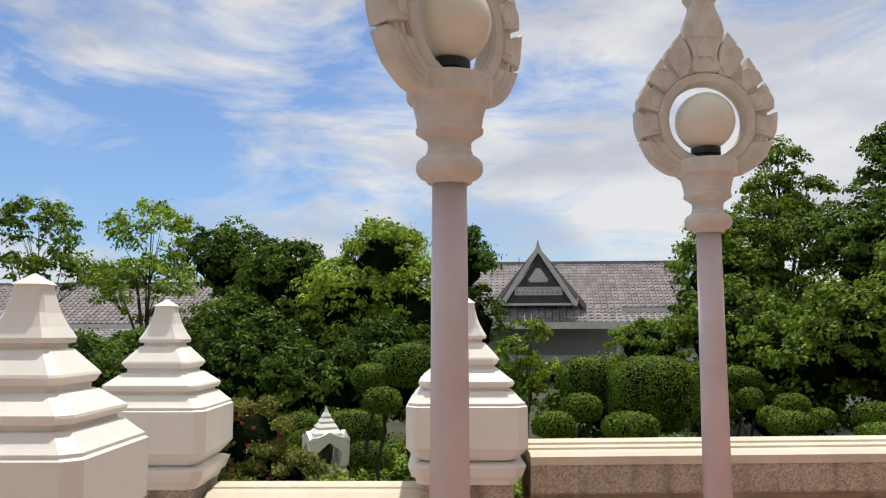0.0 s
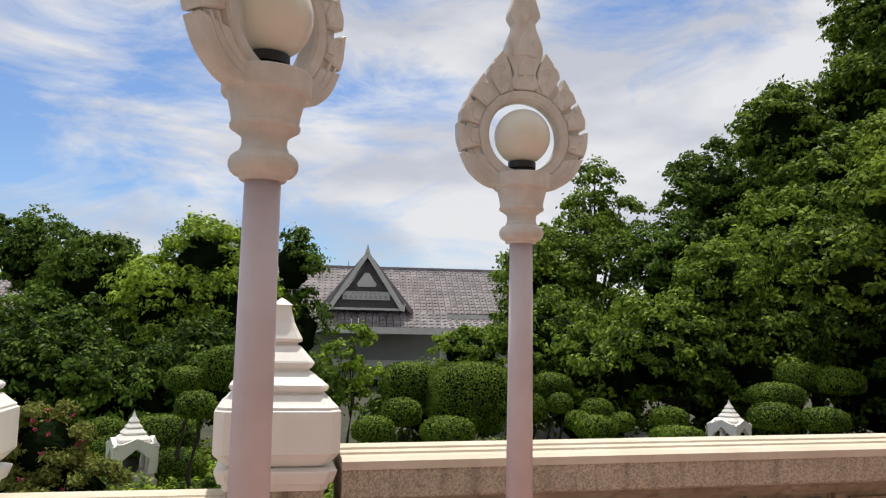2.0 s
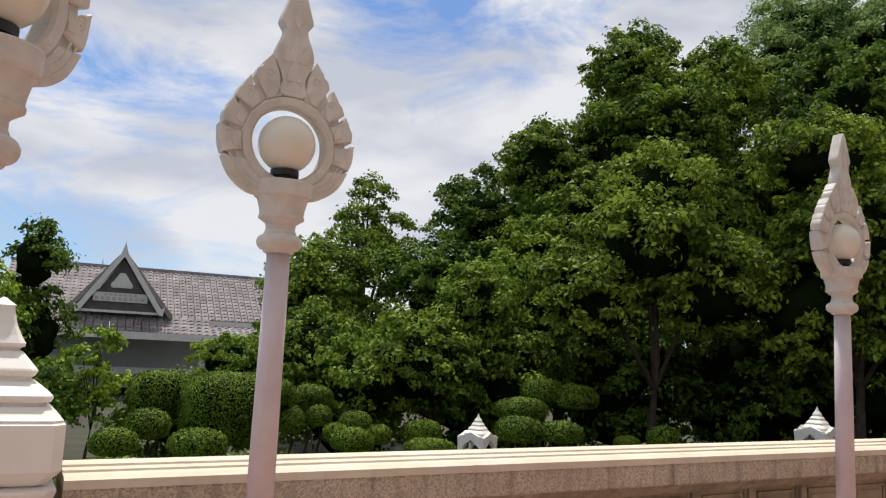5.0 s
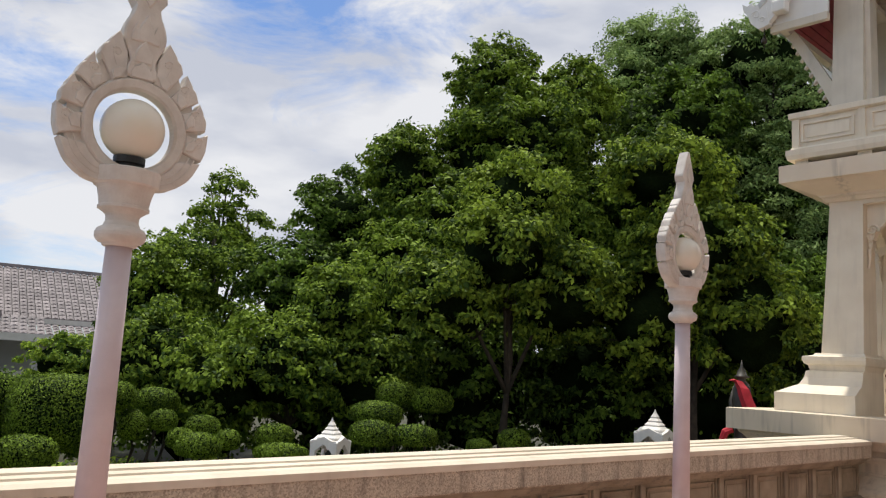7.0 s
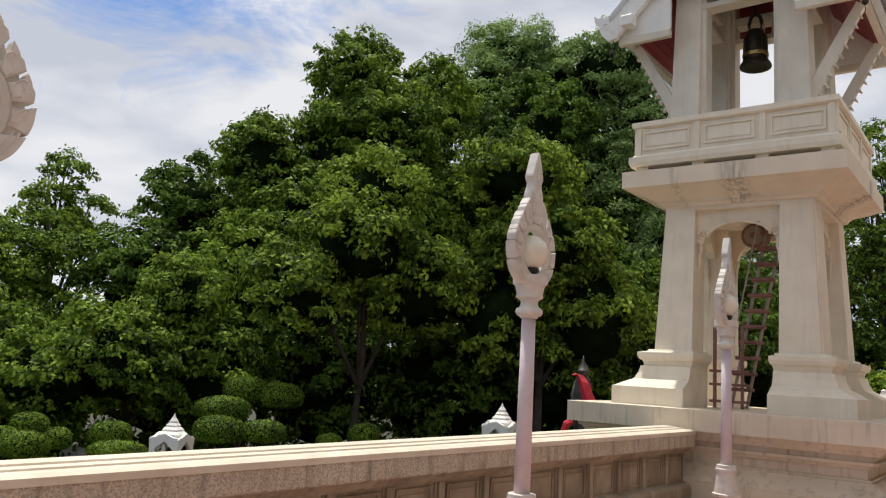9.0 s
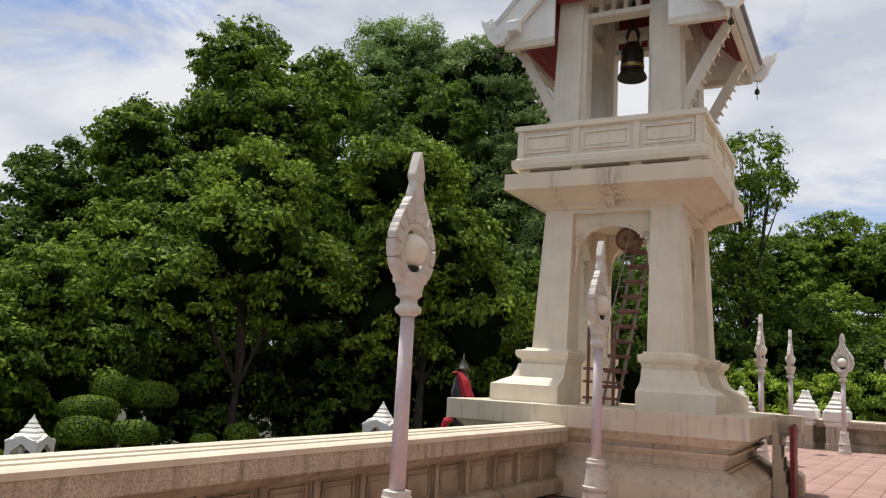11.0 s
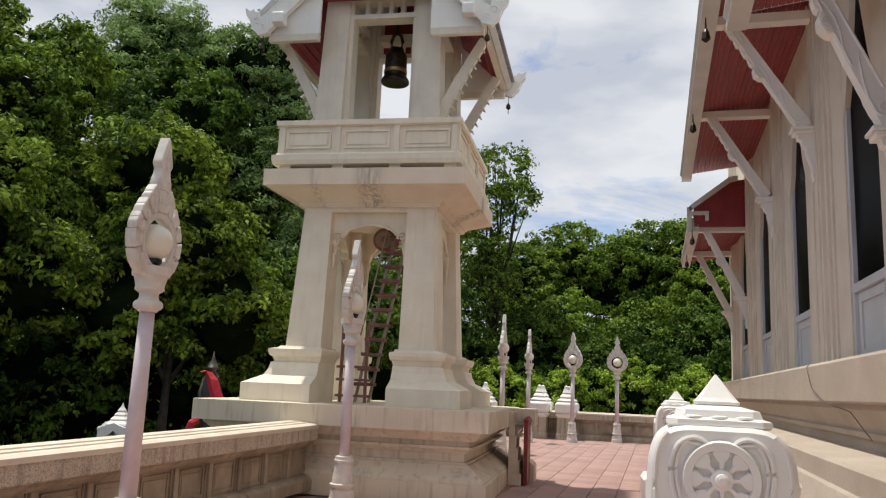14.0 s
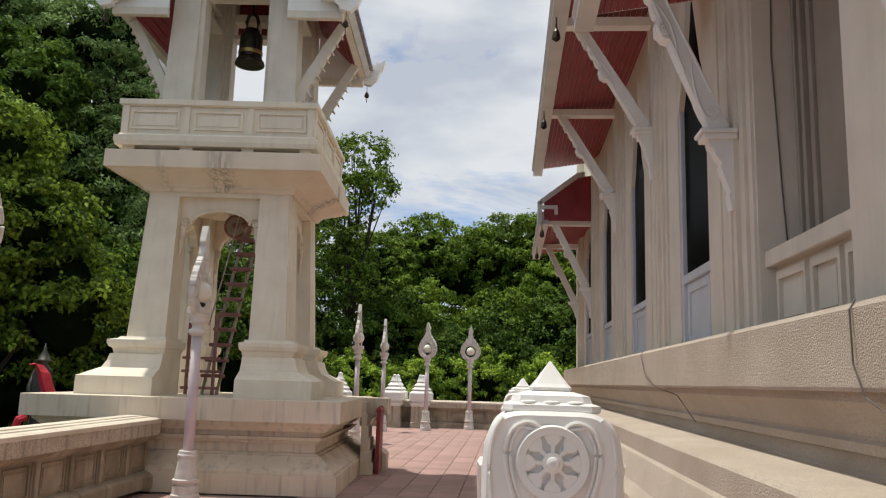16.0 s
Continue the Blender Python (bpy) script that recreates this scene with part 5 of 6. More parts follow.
def hall_wing(x0, x1, ridge, eave, yf, parent):
    tiled_slope("roof_tiles", x0, x1, yf, eave, yf + 5.0, ridge, parent, int((x1 - x0) / 0.34), 15)
    part("roof_deck", sweep([(yf + 0.05, eave - 0.15), (yf + 5.0, ridge - 0.12), (yf + 10, eave - 0.15)], "x", x0, x1), M_TILE, parent)
    part("ridge", boxes((x0, x1, yf + 4.85, yf + 5.15, ridge - 0.05, ridge + 0.12)), M_TILE, parent)
    part("fascia", boxes((x0, x1, yf - 0.12, yf + 0.02, eave - 0.3, eave - 0.04)), M_TRIM, parent)
    tiled_slope("lower_tiles", x0, x1, yf - 1.6, eave - 0.85, yf - 0.1, eave - 0.32, parent, int((x1 - x0) / 0.34), 4)
    part("gutter", boxes((x0, x1, yf - 1.75, yf - 1.6, eave - 1.15, eave - 0.85)), M_TRIM, parent)
    part("wall", boxes((x0 + 0.3, x1 - 0.3, yf - 0.2, yf + 10, -1.3, eave - 0.85)), M_BWALL, parent)
    part("beam", boxes((x0, x1, yf - 1.6, yf - 1.4, -0.55, -0.2)), M_TRIM, parent)


hall_wing(-5.5, 8.6, 5.45, 2.5, 1.0, BL)
hall_wing(-38.0, -6.5, 4.3, 1.6, 1.0, BL)
# gable porch
g0 = -0.5
for s in (-1, 1):
    part("porch_roof", sweep([(0, 0), (0.0, 0.16), (s * 2.4, -3.0), (s * 2.4, -3.2), (s * 2.25, -3.2)], "y", g0 - 1.6, g0 + 4.0), M_TILE, BL).location = (0, 0, 5.55)
    part("bargeboard", sweep([(0, 0.50), (s * 0.15, -0.05), (s * 1.85, -2.75), (s * 2.0, -2.65), (s * 1.93, -3.1), (s * 1.74, -3.05), (0, -0.22)], "y", g0 - 1.9, g0 - 1.7), M_TRIM, BL).location = (0, 0, 5.55)
part("pediment", sweep([(0, 5.2), (1.7, 2.5), (-1.7, 2.5)], "y", g0 - 1.6, g0 - 1.5), M_PEDIMENT, BL)
part("pediment_board", boxes((-1.2, 1.2, g0 - 1.68, g0 - 1.6, 3.05, 3.5), (-1.7, 1.7, g0 - 1.72, g0 - 1.6, 2.5, 2.62)), M_TRIM, BL)
for i in range(9):
    part("sign_bar", boxes((-1.12 + 0.25 * i, -0.95 + 0.25 * i, g0 - 1.70, g0 - 1.68, 3.12, 3.28)), M_BWALL, BL)
    if 0 < i < 8:
        part("sign_bar", boxes((-0.95 + 0.215 * i, -0.80 + 0.215 * i, g0 - 1.70, g0 - 1.68, 3.34, 3.45)), M_BWALL, BL)
b = stack([(3.75, 0.45), (3.9, 0.5), (4.2, 0.3), (4.5, 0.12)], circle(12))
bmesh.ops.scale(b, verts=b.verts, vec=(1, 0.15, 1))
bmesh.ops.translate(b, verts=b.verts, vec=(0, g0 - 1.62, 0))
part("emblem", b, M_TRIM, BL)
part("finial", stack([(6.0, 0.10), (6.3, 0.05), (6.75, 0.004)], circle(8)), M_TRIM, BL).location = (0, g0 - 1.8, -0.65)
part("finial", stack([(4.9, 0.12), (5.4, 0.06), (6.0, 0.004)], circle(8)), M_TRIM, BL).location = (-1.0, 6.0, 0)
tiled_slope("porch_tiles", -4.2, 4.2, g0 - 2.3, 1.6, g0 - 1.2, 2.45, BL, 24, 5)
part("porch_gutter", boxes((-4.3, 4.3, g0 - 2.5, g0 - 2.3, 1.25, 1.6)), M_TRIM, BL)
for x in (-3.9, 3.9):
    part("column", boxes((x - 0.12, x + 0.12, g0 - 2.2, g0 - 1.95, -1.3, 1.3)), M_BWALL, BL)


# ---- trees and shrubs ----
def leaf_mesh(name, pts, nrm, size, rng, narrow=0.5):
    """Many small folded leaves: each a bent quad of four corners, at pts, roughly facing nrm."""
    n = len(pts)
    d = rng.normal(size=(n, 3))
    d -= nrm * (np.sum(d * nrm, axis=1) * 0.85)[:, None]
    d[:, 2] -= 0.25
    d /= np.linalg.norm(d, axis=1)[:, None]
    f = nrm + rng.normal(size=(n, 3)) * 0.45
    s = np.cross(d, f)
    s /= np.linalg.norm(s, axis=1)[:, None] + 1e-9
    up = np.cross(s, d)
    ln = (size * (0.65 + 0.7 * rng.random(n)))[:, None]
    v = np.empty((n, 4, 3))
    v[:, 0] = pts - d * ln * 0.5
    v[:, 1] = pts + s * ln * narrow * 0.5 + up * ln * 0.10
    v[:, 2] = pts + d * ln * 0.5
    v[:, 3] = pts - s * ln * narrow * 0.5 + up * ln * 0.10
    me = bpy.data.meshes.new(name)
    me.vertices.add(n * 4)
    me.vertices.foreach_set("co", v.ravel())
    me.loops.add(n * 4)
    me.loops.foreach_set("vertex_index", np.arange(n * 4))
    me.polygons.add(n)
    me.polygons.foreach_set("loop_start", np.arange(0, n * 4, 4))
    me.update(calc_edges=True)
    return me


def blob_points(c, r, h, count, rng, clumps, spread):
    """Leaves in flattened, drooping tufts over the outside of an uneven ellipsoid, and the ways they face."""
    k = rng.normal(size=(clumps, 3))
    k[:, 2] = np.where(rng.random(clumps) < 0.6, k[:, 2], np.abs(k[:, 2]) - 0.1)
    k /= np.linalg.norm(k, axis=1)[:, None]
    ext = np.array((r, r, h))
    cen = k * ext * (0.74 + 0.30 * rng.random(clumps) ** 1.5)[:, None]
    size = spread * (0.55 + 0.9 * rng.random(clumps))
    i = rng.integers(0, clumps, count)
    u = rng.normal(size=(count, 3))
    u /= np.linalg.norm(u, axis=1)[:, None]
    u[:, 2] = np.abs(u[:, 2]) - 0.25 * rng.random(count)
    off = u * (size[i] * (0.55 + 0.5 * rng.random(count)))[:, None]
    off[:, 2] *= 0.85
    off += rng.normal(size=(count, 3)) * (rng.random(count) ** 3 * spread * 0.4)[:, None]
    nrm = u * 0.9 + k[i] * 0.5 + np.array((0, 0, 0.25)) + rng.normal(size=(count, 3)) * 0.35
    nrm /= np.linalg.norm(nrm, axis=1)[:, None] + 1e-6
    return cen[i] + off + np.array(c), nrm


def inner_mass(bm, c, r, h, seed):
    """A lumpy closed mass added inside a crown, hidden by its leaves, as painted shade."""
    made = bmesh.ops.create_icosphere(bm, subdivisions=3, radius=1.0)["verts"]
    for v in made:
        k = 0.58 + 0.18 * noise.noise(v.co * 2.1 + Vector((seed * 1.7, 0, 0))) + 0.08 * noise.noise(v.co * 6.0 + Vector((0, seed, 0)))
        v.co = Vector((v.co.x * r, v.co.y * r, v.co.z * h)) * k + Vector(c)


def tree(name, x, y, blobs, mat, label, leaf=0.17, dens=1.0, seed=1, spread=0.34, trunk=0.16, category="tree", ground=-1.3, narrow=0.5, tufts=1.05):
    leaf, spread = (leaf * 0.72, spread * 0.80) if leaf > 0.1 else (leaf, spread)
    rng = np.random.default_rng(seed)
    t = thing(name, pose(x, y, ground), label, category)
    pts, nrm = [], []
    mass = bmesh.new()
    for bx, by, bz, r, h in blobs:
        area = 4 * math.pi * ((r * r + 2 * r * h) / 3)
        cnt = int(area * 3.1 * dens / (leaf * leaf * narrow))
        p, q = blob_points((bx - x, by - y, bz - ground), r, h, cnt, rng, max(16, int(area * tufts / spread)), spread)
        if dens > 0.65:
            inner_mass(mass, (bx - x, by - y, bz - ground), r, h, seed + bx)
        pts.append(p)
        nrm.append(q)
    me = leaf_mesh("crown", np.concatenate(pts), np.concatenate(nrm), leaf, rng, narrow)
    me.materials.append(mat)
    crown = new("crown", me)
    crown.parent = t
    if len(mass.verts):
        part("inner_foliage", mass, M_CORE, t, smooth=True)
    if trunk:
        top = max(b[2] for b in blobs) - ground
        mid = Vector((np.mean([b[0] for b in blobs]) - x, np.mean([b[1] for b in blobs]) - y, 0))
        j = [Vector((0, 0, 0)), Vector((0.05, 0.03, top * 0.2)), mid * 0.5 + Vector((0.1, -0.06, top * 0.45)), mid + Vector((0, 0, top * 0.8))]
        bm = tube(j, trunk, 9, None, 0.35)
        for bx, by, bz, r, h in blobs:
            e = Vector((bx - x, by - y, bz - ground))
            s = j[1].lerp(j[2], 0.6)
            tube([s, s.lerp(e, 0.5) + Vector((0, 0, 0.25)), e + Vector((0, 0, h * 0.5))], trunk * 0.45, 6, bm, 0.3)
            for _ in range(4):
                w = Vector(rng.uniform(-0.6, 0.6, size=3))
                tube([s.lerp(e, 0.6), e + Vector((w.x * r, w.y * r, w.z * h))], trunk * 0.22, 5, bm, 0.3)
        part("trunk", tidy(bm), M_BARK, t, smooth=True)
    return t


tree("sparse_tree", -11.2, 22.3, [(-11.3, 22.2, 4.4, 1.25, 0.9), (-10.7, 22.5, 3.2, 1.2, 0.5), (-12.0, 22.4, 3.3, 0.8, 0.4)], L_MID, "thin open-crowned tree with sky showing through", 0.19, 0.42, 11, 0.30, 0.08)
tree("garden_tree", -8.2, 22.6, [(-8.2, 22.5, 4.2, 1.2, 1.0), (-8.3, 22.5, 2.6, 1.4, 1.1), (-9.4, 22.8, 2.9, 0.8, 0.6)], L_BRIGHT, "light green tree in front of tiled roof", 0.19, 0.42, 12, 0.32, 0.1)
tree("garden_tree", -7.8, 28.6, [(-7.7, 28.9, 4.0, 1.7, 1.5), (-6.0, 28.6, 2.4, 1.6, 1.6)], L_DARK, "dense dark green tree", 0.2, 0.9, 13)
tree("garden_tree", -4.1, 21.0, [(-4.1, 21.6, 2.8, 1.3, 1.3), (-3.9, 20.4, 0.8, 1.8, 1.4), (-5.3, 21.0, 1.4, 1.2, 1.2)], L_DARK, "dark rounded tree in the garden", 0.18, 1.0, 14)
tree("garden_tree", -1.4, 19.8, [(-1.3, 20.0, 3.3, 1.1, 1.0), (-2.2, 19.9, 2.2, 1.3, 1.2), (-0.5, 19.4, 1.8, 1.2, 1.3), (-1.3, 19.6, 0.6, 1.6, 1.2)], L_BRIGHT, "bright green leafy tree", 0.18, 0.8, 15)
tree("garden_tree", 0.9, 22.0, [(0.85, 22.0, 3.4, 0.7, 1.1), (1.0, 22.2, 1.6, 0.9, 1.2)], L_DARK, "slim dark tree beside the gable", 0.18, 0.7, 16)
tree("garden_tree", 11.0, 25.2, [(11.3, 25.7, 7.0, 0.8, 0.7), (10.6, 25.2, 6.0, 0.8, 0.6), (12.1, 25.4, 5.9, 0.9, 0.6), (11.3, 25.5, 5.3, 0.8, 0.6), (10.2, 24.5, 4.5, 1.5, 1.2), (10.3, 21.9, 3.1, 1.7, 1.7), (8.6, 23.4, 3.4, 1.6, 1.5), (9.6, 24.0, 2.0, 2.2, 1.8)], L_MID, "tall mid-green tree with a leggy top", 0.2, 0.64, 17)
tree("garden_tree", 12.6, 21.2, [(13.5, 21.4, 5.9, 1.6, 1.7), (12.0, 20.9, 3.4, 1.9, 2.0), (14.4, 21.0, 4.2, 2.0, 2.2)], L_DARK, "dense dark green tree at the garden edge", 0.2, 1.0, 18)
tree("large_tree", 13.8, 17.6, [(13.9, 18.7, 6.9, 1.4, 1.8), (14.5, 17.4, 5.3, 1.8, 2.0), (12.9, 17.0, 3.2, 2.0, 2.2), (14.8, 16.6, 3.2, 2.0, 2.2)], L_MID, "broad mid-green tree behind the topiary garden", 0.2, 1.0, 19, trunk=0.2)
tree("large_tree", 16.7, 16.8, [(16.5, 17.8, 10.2, 1.6, 1.6), (16.7, 16.5, 7.9, 2.2, 2.3), (15.7, 17.4, 7.7, 1.5, 1.8), (18.2, 16.0, 9.4, 1.3, 1.9), (17.5, 16.0, 5.4, 2.4, 2.4)], L_MID, "tall broad-crowned tree behind the parapet", 0.2, 1.0, 20, trunk=0.24)
tree("feathery_tree", 24.0, 16.6, [(23.7, 17.2, 13.4, 1.9, 1.6), (24.7, 15.7, 12.0, 2.3, 2.0), (22.4, 17.4, 11.4, 2.0, 1.6), (24.5, 16.0, 8.0, 3.0, 2.6)], L_GREY, "tall grey-green feathery tree", 0.2, 0.75, 21, 0.42, 0.26, narrow=0.35)
tree("feathery_tree", 24.3, 12.4, [(24.0, 13.1, 12.2, 1.8, 1.6), (24.6, 11.9, 10.0, 1.8, 2.0), (24.0, 12.6, 7.4, 2.6, 2.4), (24.0, 11.0, 5.0, 2.4, 2.6)], L_GREY, "tall feathery tree behind the tower", 0.2, 0.85, 22, 0.42, 0.26, narrow=0.35)
tree("spreading_tree", 12.4, 12.6, [(12.0, 12.4, 4.0, 1.5, 1.2), (11.2, 13.1, 2.9, 1.3, 1.2), (13.3, 11.9, 3.2, 1.5, 1.3), (12.8, 12.8, 5.4, 1.3, 1.0)], L_SUNNY, "spreading tree with yellow-green drooping leaves", 0.19, 0.85, 23, trunk=0.14)
tree("spreading_tree", 15.4, 9.9, [(15.5, 9.9, 4.3, 1.6, 1.2), (14.8, 10.8, 3.0, 1.4, 1.6), (16.1, 9.0, 2.8, 1.3, 1.7), (15.2, 10.6, 6.0, 1.4, 1.1)], L_SUNNY, "green tree leaning over the parapet by the tower", 0.19, 0.9, 24, trunk=0.14)
tree("understorey_tree", 9.0, 15.6, [(7.3, 15.6, 0.9, 1.2, 1.1), (8.3, 15.1, 1.3, 1.3, 1.2), (9.8, 15.4, 2.6, 1.0, 1.1), (10.2, 15.2, 1.1, 1.5, 1.4), (6.6, 17.6, 1.3, 1.4, 1.3)], L_MID, "low leafy tree with glossy leaves", 0.17, 0.95, 25, trunk=0.1)
tree("garden_tree", 7.3, 22.6, [(8.1, 22.9, 3.0, 1.1, 1.4), (7.9, 21.4, 1.0, 1.1, 1.3)], L_MID, "leafy tree beside the long building", 0.19, 0.8, 26)
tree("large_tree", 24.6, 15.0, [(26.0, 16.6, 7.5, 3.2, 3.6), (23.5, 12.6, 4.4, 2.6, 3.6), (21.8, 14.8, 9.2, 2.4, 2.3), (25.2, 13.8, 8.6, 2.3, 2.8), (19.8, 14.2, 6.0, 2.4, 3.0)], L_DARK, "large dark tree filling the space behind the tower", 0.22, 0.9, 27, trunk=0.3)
tree("back_tree", 33.8, 6.6, [(33.8, 6.3, 10.9, 1.3, 1.4), (33.6, 5.6, 9.5, 0.9, 0.8), (33.7, 7.1, 8.9, 1.5, 1.5), (34.0, 7.4, 7.2, 1.7, 1.2), (34.2, 7.8, 5.2, 2.3, 2.4)], L_MID, "tall open-crowned tree beyond the terrace end", 0.24, 0.5, 28, 0.4, 0.2)
tree("back_tree", 38.6, 4.4, [(40.3, 4.2, 7.4, 2.6, 2.4), (38.0, 6.3, 6.2, 2.4, 2.4), (40.4, 1.6, 6.7, 2.6, 2.6), (36.2, 4.3, 3.4, 2.6, 2.6)], L_MID, "thick creeper-hung trees beyond the terrace", 0.24, 0.9, 29, 0.42)
tree("back_tree", 38.6, -0.6, [(40.5, 0.0, 7.2, 2.6, 2.6), (38.6, -2.2, 7.4, 2.3, 2.8), (36.5, -0.1, 3.0, 2.8, 2.6), (36.8, -2.6, 4.5, 2.4, 3.0)], L_MID, "thick green trees at the end of the hall", 0.24, 0.9, 30, 0.42)
tree("creeper_mound", 31.5, 0.6, [(31.5, 0.8, 1.3, 1.3, 1.5), (31.3, 3.4, 0.7, 1.6, 1.6), (31.6, 6.0, 0.9, 2.0, 1.8), (31.8, -1.6, 1.0, 1.6, 1.6)], L_BRIGHT, "bright mounded creepers behind the far parapet", 0.18, 0.9, 31, 0.3, 0.0, "shrub")
tree("round_shrub", 6.7, 25.2, [(6.7, 25.2, 1.0, 1.3, 0.9), (6.7, 25.2, -0.2, 1.3, 1.0)], L_BRIGHT, "light green rounded bush before the long building", 0.16, 0.9, 32, 0.25, 0.06, "shrub")
tree("sapling", 2.0, 17.9, [(2.15, 17.9, 1.5, 0.5, 0.3), (1.8, 17.9, 1.0, 0.55, 0.3), (2.3, 18.0, 0.6, 0.6, 0.3), (1.9, 17.9, 0.1, 0.6, 0.4)], L_BRIGHT, "young tree with layered yellow-green leaves", 0.15, 0.6, 33, 0.16, 0.04)
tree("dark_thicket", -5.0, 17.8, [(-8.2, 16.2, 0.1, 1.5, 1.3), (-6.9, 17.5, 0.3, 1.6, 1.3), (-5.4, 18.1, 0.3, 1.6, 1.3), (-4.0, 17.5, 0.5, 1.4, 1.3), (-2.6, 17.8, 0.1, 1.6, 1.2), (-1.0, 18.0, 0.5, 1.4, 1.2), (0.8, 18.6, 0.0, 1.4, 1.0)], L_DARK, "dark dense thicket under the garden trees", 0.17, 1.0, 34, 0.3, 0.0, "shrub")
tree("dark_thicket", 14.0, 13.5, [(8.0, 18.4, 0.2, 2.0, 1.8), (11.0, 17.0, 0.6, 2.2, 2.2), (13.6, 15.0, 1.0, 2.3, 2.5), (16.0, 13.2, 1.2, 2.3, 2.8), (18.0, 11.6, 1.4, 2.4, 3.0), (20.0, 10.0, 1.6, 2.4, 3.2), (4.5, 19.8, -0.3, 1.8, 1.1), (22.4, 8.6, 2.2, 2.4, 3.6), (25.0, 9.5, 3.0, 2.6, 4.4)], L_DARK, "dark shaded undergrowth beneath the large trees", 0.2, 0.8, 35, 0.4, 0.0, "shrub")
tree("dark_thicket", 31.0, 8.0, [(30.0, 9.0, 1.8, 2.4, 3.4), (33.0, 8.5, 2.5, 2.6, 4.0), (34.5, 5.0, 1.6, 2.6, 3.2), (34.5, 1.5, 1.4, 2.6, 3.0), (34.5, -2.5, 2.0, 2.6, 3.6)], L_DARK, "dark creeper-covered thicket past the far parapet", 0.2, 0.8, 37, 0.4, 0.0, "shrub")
tree("flowering_bush", -2.3, 10.2, [(-2.3, 10.2, 0.1, 0.55, 0.6), (-2.7, 10.4, -0.3, 0.6, 0.7), (-1.9, 10.0, -0.5, 0.6, 0.6), (-3.1, 10.6, 0.1, 0.45, 0.5)], L_FLOWER, "loose reddish-green bush with magenta flowers", 0.06, 1.7, 36, 0.12, 0.03, "shrub")


def low_planting(x0, x1, y0, y1, z, h, count, leaf, mat, label, seed, category="groundcover"):
    """Uneven low leafy planting over a rectangle of the garden bed."""
    rng = np.random.default_rng(seed)
    x, y = rng.uniform(x0, x1, count), rng.uniform(y0, y1, count)
    lump = 0.5 + 0.5 * np.sin(x * 2.3 + 1.7 * np.sin(y * 1.9)) * np.cos(y * 2.9 + np.sin(x * 1.3))
    p = np.stack([x, y, z + h * lump * (0.55 + 0.45 * rng.random(count))], axis=1)
    nrm = np.stack([rng.normal(size=count) * 0.5, rng.normal(size=count) * 0.5 - 0.25, np.ones(count)], axis=1)
    nrm /= np.linalg.norm(nrm, axis=1)[:, None]
    me = leaf_mesh("low_planting", p, nrm, leaf, rng, 0.5)
    me.materials.append(mat)
    tagged(new("low_planting", me), label, category, kind="stuff")


low_planting(-6.5, 9.0, 10.5, 17.0, -1.25, 0.72, 52000, 0.10, L_BRIGHT, "bright green low leafy planting between the topiary", 71)
low_planting(-1.2, 1.2, 10.6, 13.0, -1.2, 0.85, 14000, 0.10, L_MID, "knee-high leafy hedge plants near the shrine", 72, "shrub")

rngp = random.Random(5)
for i in range(26):
    bm = bmesh.new()
    for a in range(5):
        b = plate([(0, 0), (0.018, 0.02), (0.0, 0.05), (-0.018, 0.02)], 0.004)
        bmesh.ops.transform(b, verts=b.verts, matrix=pose(0, 0, 0, 40, 0, 72 * a))
        tmp = bpy.data.meshes.new("tmp")
        b.to_mesh(tmp)
        b.free()
        bm.from_mesh(tmp)
        bpy.data.meshes.remove(tmp)
    f = tagged(part("flower", tidy(bm), M_PETAL), "small magenta flower on the loose bush", "flower", "magenta flowers on the bush")
    a, z = rngp.uniform(0, 6.28), rngp.uniform(-0.2, 1.0)
    f.matrix_basis = pose(-2.45 + 0.62 * math.cos(a) * (1 - 0.3 * z), 10.2 - abs(0.62 * math.sin(a)), -0.25 + 0.75 * z + 0.1, rngp.uniform(-40, 40), rngp.uniform(-40, 40), rngp.uniform(0, 360))


def boxy(v, e):
    """Pushes a point of the unit ball outwards to a rounded box; e = 1 keeps the ball."""
    q = Vector(v)
    if e < 1:
        s = (abs(q.x) ** 4 + abs(q.y) ** 4 + abs(q.z) ** 4) ** -0.25
        q = q.lerp(q * s, 1 - e)
    return q


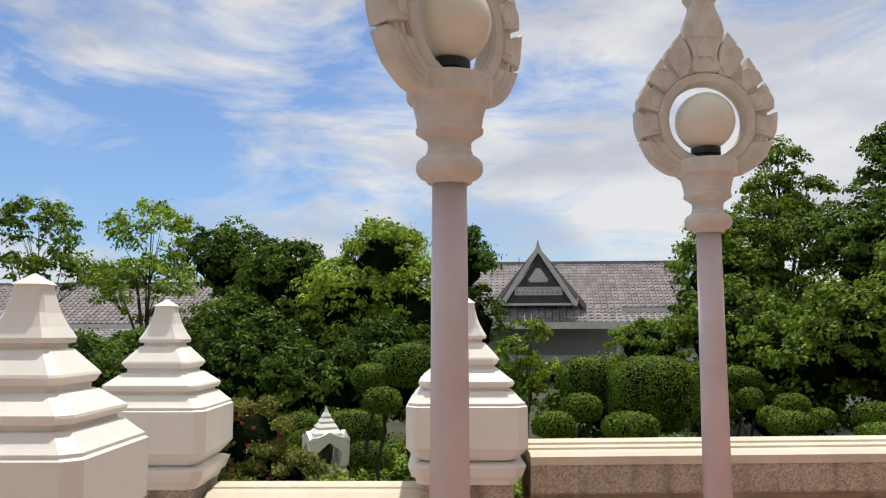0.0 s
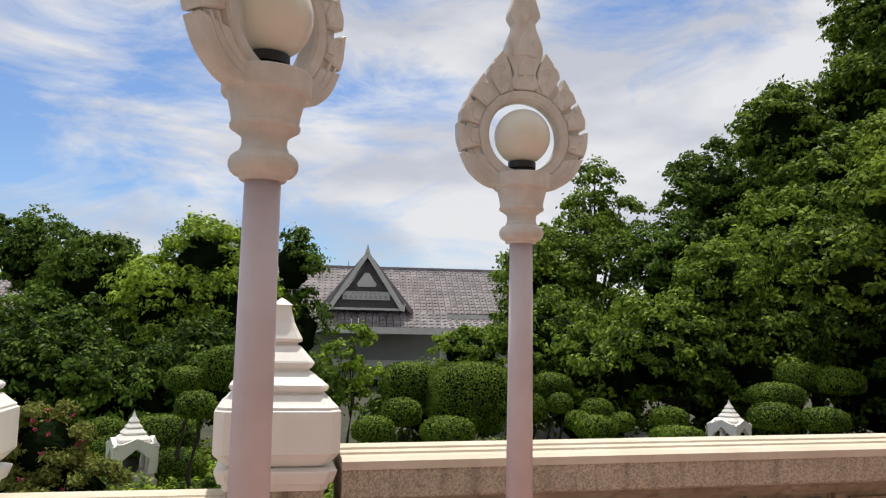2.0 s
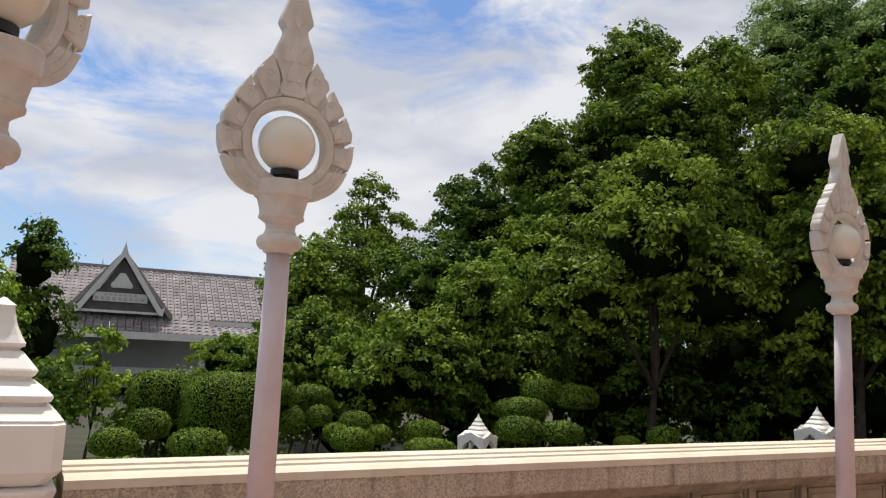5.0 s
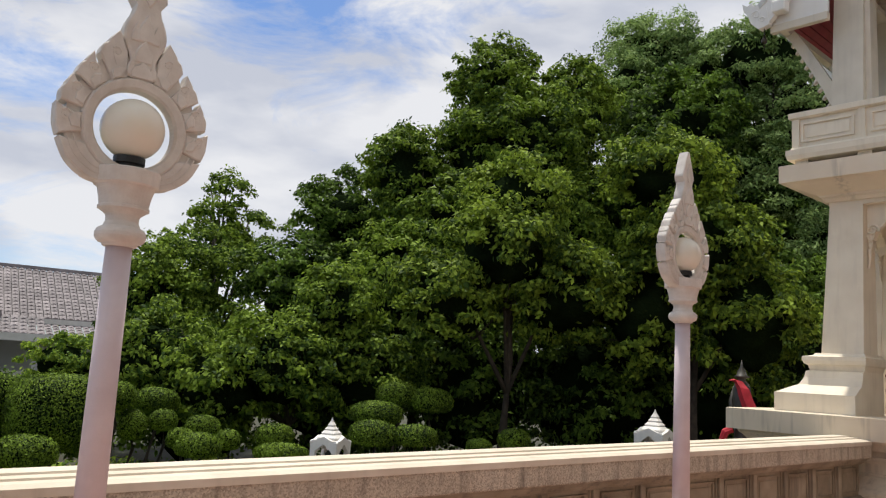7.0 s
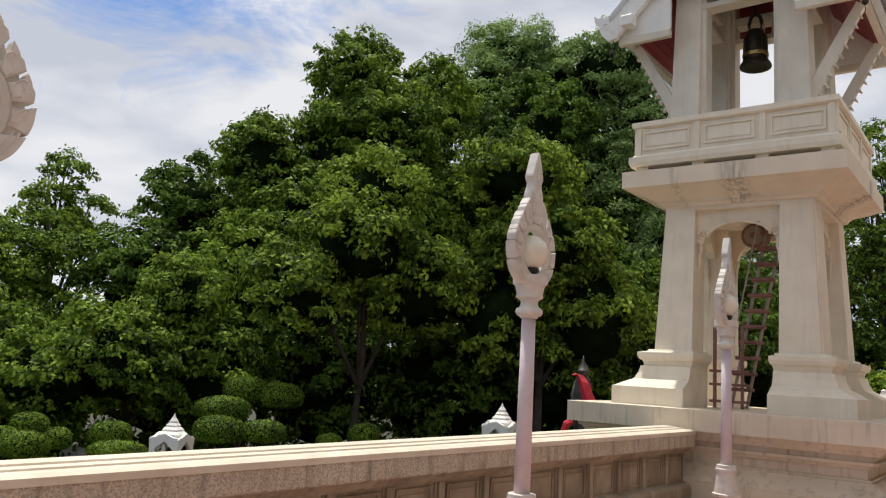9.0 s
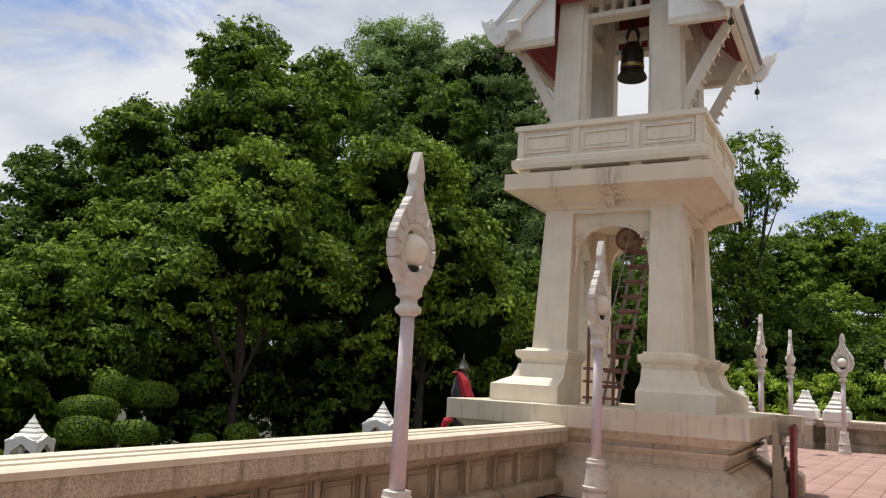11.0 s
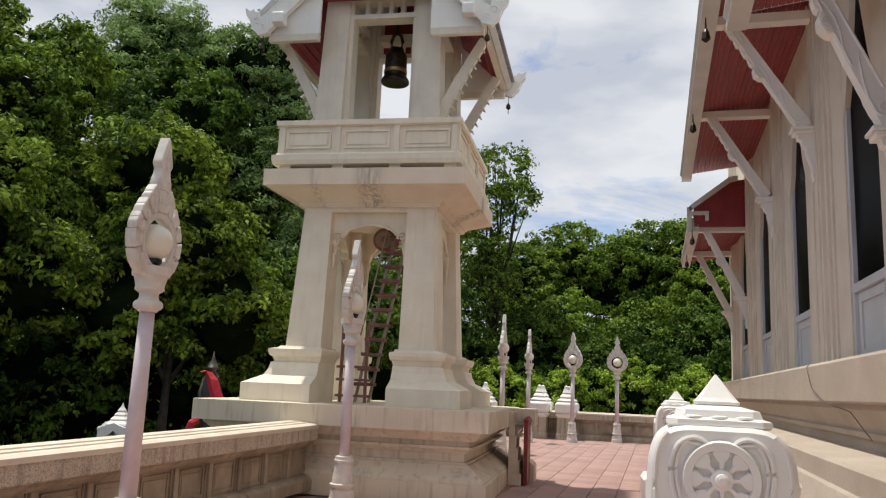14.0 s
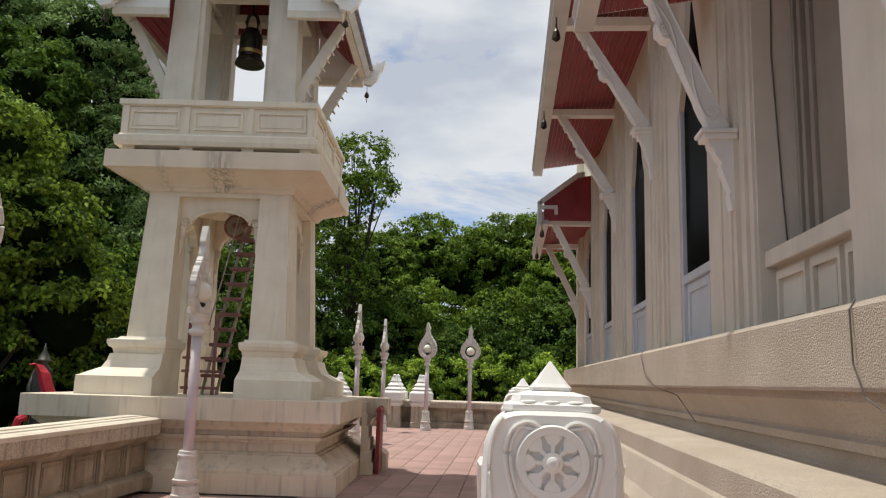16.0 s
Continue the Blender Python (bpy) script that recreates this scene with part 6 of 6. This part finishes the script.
def topiary(x, y, z, r, h, seed, stem=True, e=1.0):
    """A clipped, flat-bottomed pom of dense small leaves on a bent stem."""
    rng = np.random.default_rng(seed)
    t = thing("topiary_bush", pose(x, y, -1.3), "clipped round topiary bush on a bent stem", "topiary", "clipped topiary bushes")
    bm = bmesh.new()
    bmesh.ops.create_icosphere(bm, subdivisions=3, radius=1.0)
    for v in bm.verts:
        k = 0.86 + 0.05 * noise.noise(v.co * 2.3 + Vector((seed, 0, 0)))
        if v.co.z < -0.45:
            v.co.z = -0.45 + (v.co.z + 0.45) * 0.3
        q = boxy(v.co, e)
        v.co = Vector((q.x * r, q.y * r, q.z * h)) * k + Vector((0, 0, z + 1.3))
    # Added core; its near-black colour paints the shade behind the clipped leaves.
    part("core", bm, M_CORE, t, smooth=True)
    n = int(5400 * (r * r + r * h) / 0.3) + 900
    d = rng.normal(size=(n, 3))
    d /= np.linalg.norm(d, axis=1)[:, None]
    d[:, 2] = np.where(d[:, 2] < -0.45, -0.45 + (d[:, 2] + 0.45) * 0.3, d[:, 2])
    if e < 1:
        s = np.sum(np.abs(d) ** 4, axis=1) ** -0.25
        d = d * (1 + (1 - e) * (s - 1))[:, None]
    p = d * np.array((r, r, h)) * (0.88 + 0.14 * rng.random(n))[:, None] + np.array((0, 0, z + 1.3))
    me = leaf_mesh("foliage", p, d, 0.036, rng, 0.6)
    me.materials.append(L_CLIP)
    new("foliage", me).parent = t
    if stem:
        part("stem", tube([(0.1, 0, 0), (-0.08, 0.04, (z + 1.3) * 0.4), (0.05, 0, (z + 1.3) * 0.75), (0, 0, z + 1.25)], 0.045, 7, None, 0.6), M_BARK, t, smooth=True)


POMS = [(2.8, 14.3, 0.6, 0.53, 0.45), (3.6, 13.1, 0.5, 0.7, 0.6), (-0.4, 14.0, 0.9, 0.42, 0.4), (-1.1, 14.0, 0.7, 0.36, 0.25), (-0.8, 12.5, 0.4, 0.32, 0.24),
        (2.3, 12.4, 0.3, 0.33, 0.26), (-2.6, 15.6, -0.35, 0.4, 0.3), (-1.5, 15.0, -0.4, 0.58, 0.45), (-2.3, 15.2, -0.65, 0.5, 0.34), (-1.2, 14.4, -0.8, 0.5, 0.36),
        (1.8, 11.9, 0.1, 0.33, 0.22), (2.9, 11.7, 0.1, 0.42, 0.24), (1.5, 10.9, -0.1, 0.28, 0.14), (5.1, 14.2, 0.2, 0.25, 0.3), (5.6, 14.1, 0.3, 0.24, 0.22),
        (6.2, 13.8, 0.2, 0.31, 0.25), (5.5, 13.0, 0.1, 0.22, 0.2), (5.4, 12.0, 0.1, 0.35, 0.22), (6.2, 12.7, 0.1, 0.21, 0.2), (6.9, 12.4, 0.2, 0.32, 0.22),
        (6.5, 11.4, 0.05, 0.42, 0.16), (8.3, 11.5, 0.3, 0.42, 0.26), (8.9, 11.1, 0.3, 0.38, 0.22), (8.9, 12.3, 0.6, 0.48, 0.24), (10.1, 13.3, 0.9, 0.45, 0.26),
        (10.6, 12.9, 0.8, 0.48, 0.3), (4.8, 14.3, 0.7, 0.34, 0.28), (5.8, 15.1, 0.6, 0.42, 0.25), (10.4, 11.1, 0.1, 0.24, 0.16), (10.9, 10.7, 0.25, 0.3, 0.22)]
for i, (x, y, z, r, h) in enumerate(POMS):
    topiary(x, y, z, r, h, 100 + i, e=0.2 if i in (0, 1, 2, 7) else 0.75)

# ---- pavers ----
PW, PL = 0.40, 0.40
me_tile = bpy.data.meshes.new("paver")
bm = boxes((0.004, PW - 0.004, 0.004, PL - 0.004, -0.02, 0.0), bevel=0.003)
bm.to_mesh(me_tile)
bm.free()
me_tile.materials.append(M_PAVER)
count = 0
rest_v, rest_f = [], []
rng = random.Random(7)
for i in range(int((27.2 - 0.0) / PW)):
    for j in range(int(6.4 / PL)):
        x, y = 0.0 + i * PW, -1.95 + j * PL
        if 10.4 <= x <= 15.0 and y > 2.4:
            continue
        if 9.6 <= x <= 22 and -0.75 <= y <= 3.2 and count < 300:
            ob = new("paver", me_tile)
            ob.parent = floor_ob
            ob.location = (x, y, 0.002 * rng.random() - 0.002)
            count += 1
        else:
            k = len(rest_v)
            a, b, c, d = x + 0.004, x + PW - 0.004, y + 0.004, y + PL - 0.004
            rest_v += [(a, c, 0), (b, c, 0), (b, d, 0), (a, d, 0), (a, c, -0.02), (b, c, -0.02), (b, d, -0.02), (a, d, -0.02)]
            rest_f += [(k, k + 1, k + 2, k + 3), (k, k + 4, k + 5, k + 1), (k + 1, k + 5, k + 6, k + 2), (k + 2, k + 6, k + 7, k + 3), (k + 3, k + 7, k + 4, k)]
me = bpy.data.meshes.new("pavers")
me.from_pydata(rest_v, [], rest_f)
me.materials.append(material("red_clay_paver_field", (0.43, 0.27, 0.235), (0.34, 0.21, 0.18), 0.8, 3.0, 120, 0.3, island=0.12))
ob = new("pavers", me)
ob.parent = floor_ob
ob["kind"] = "stuff"
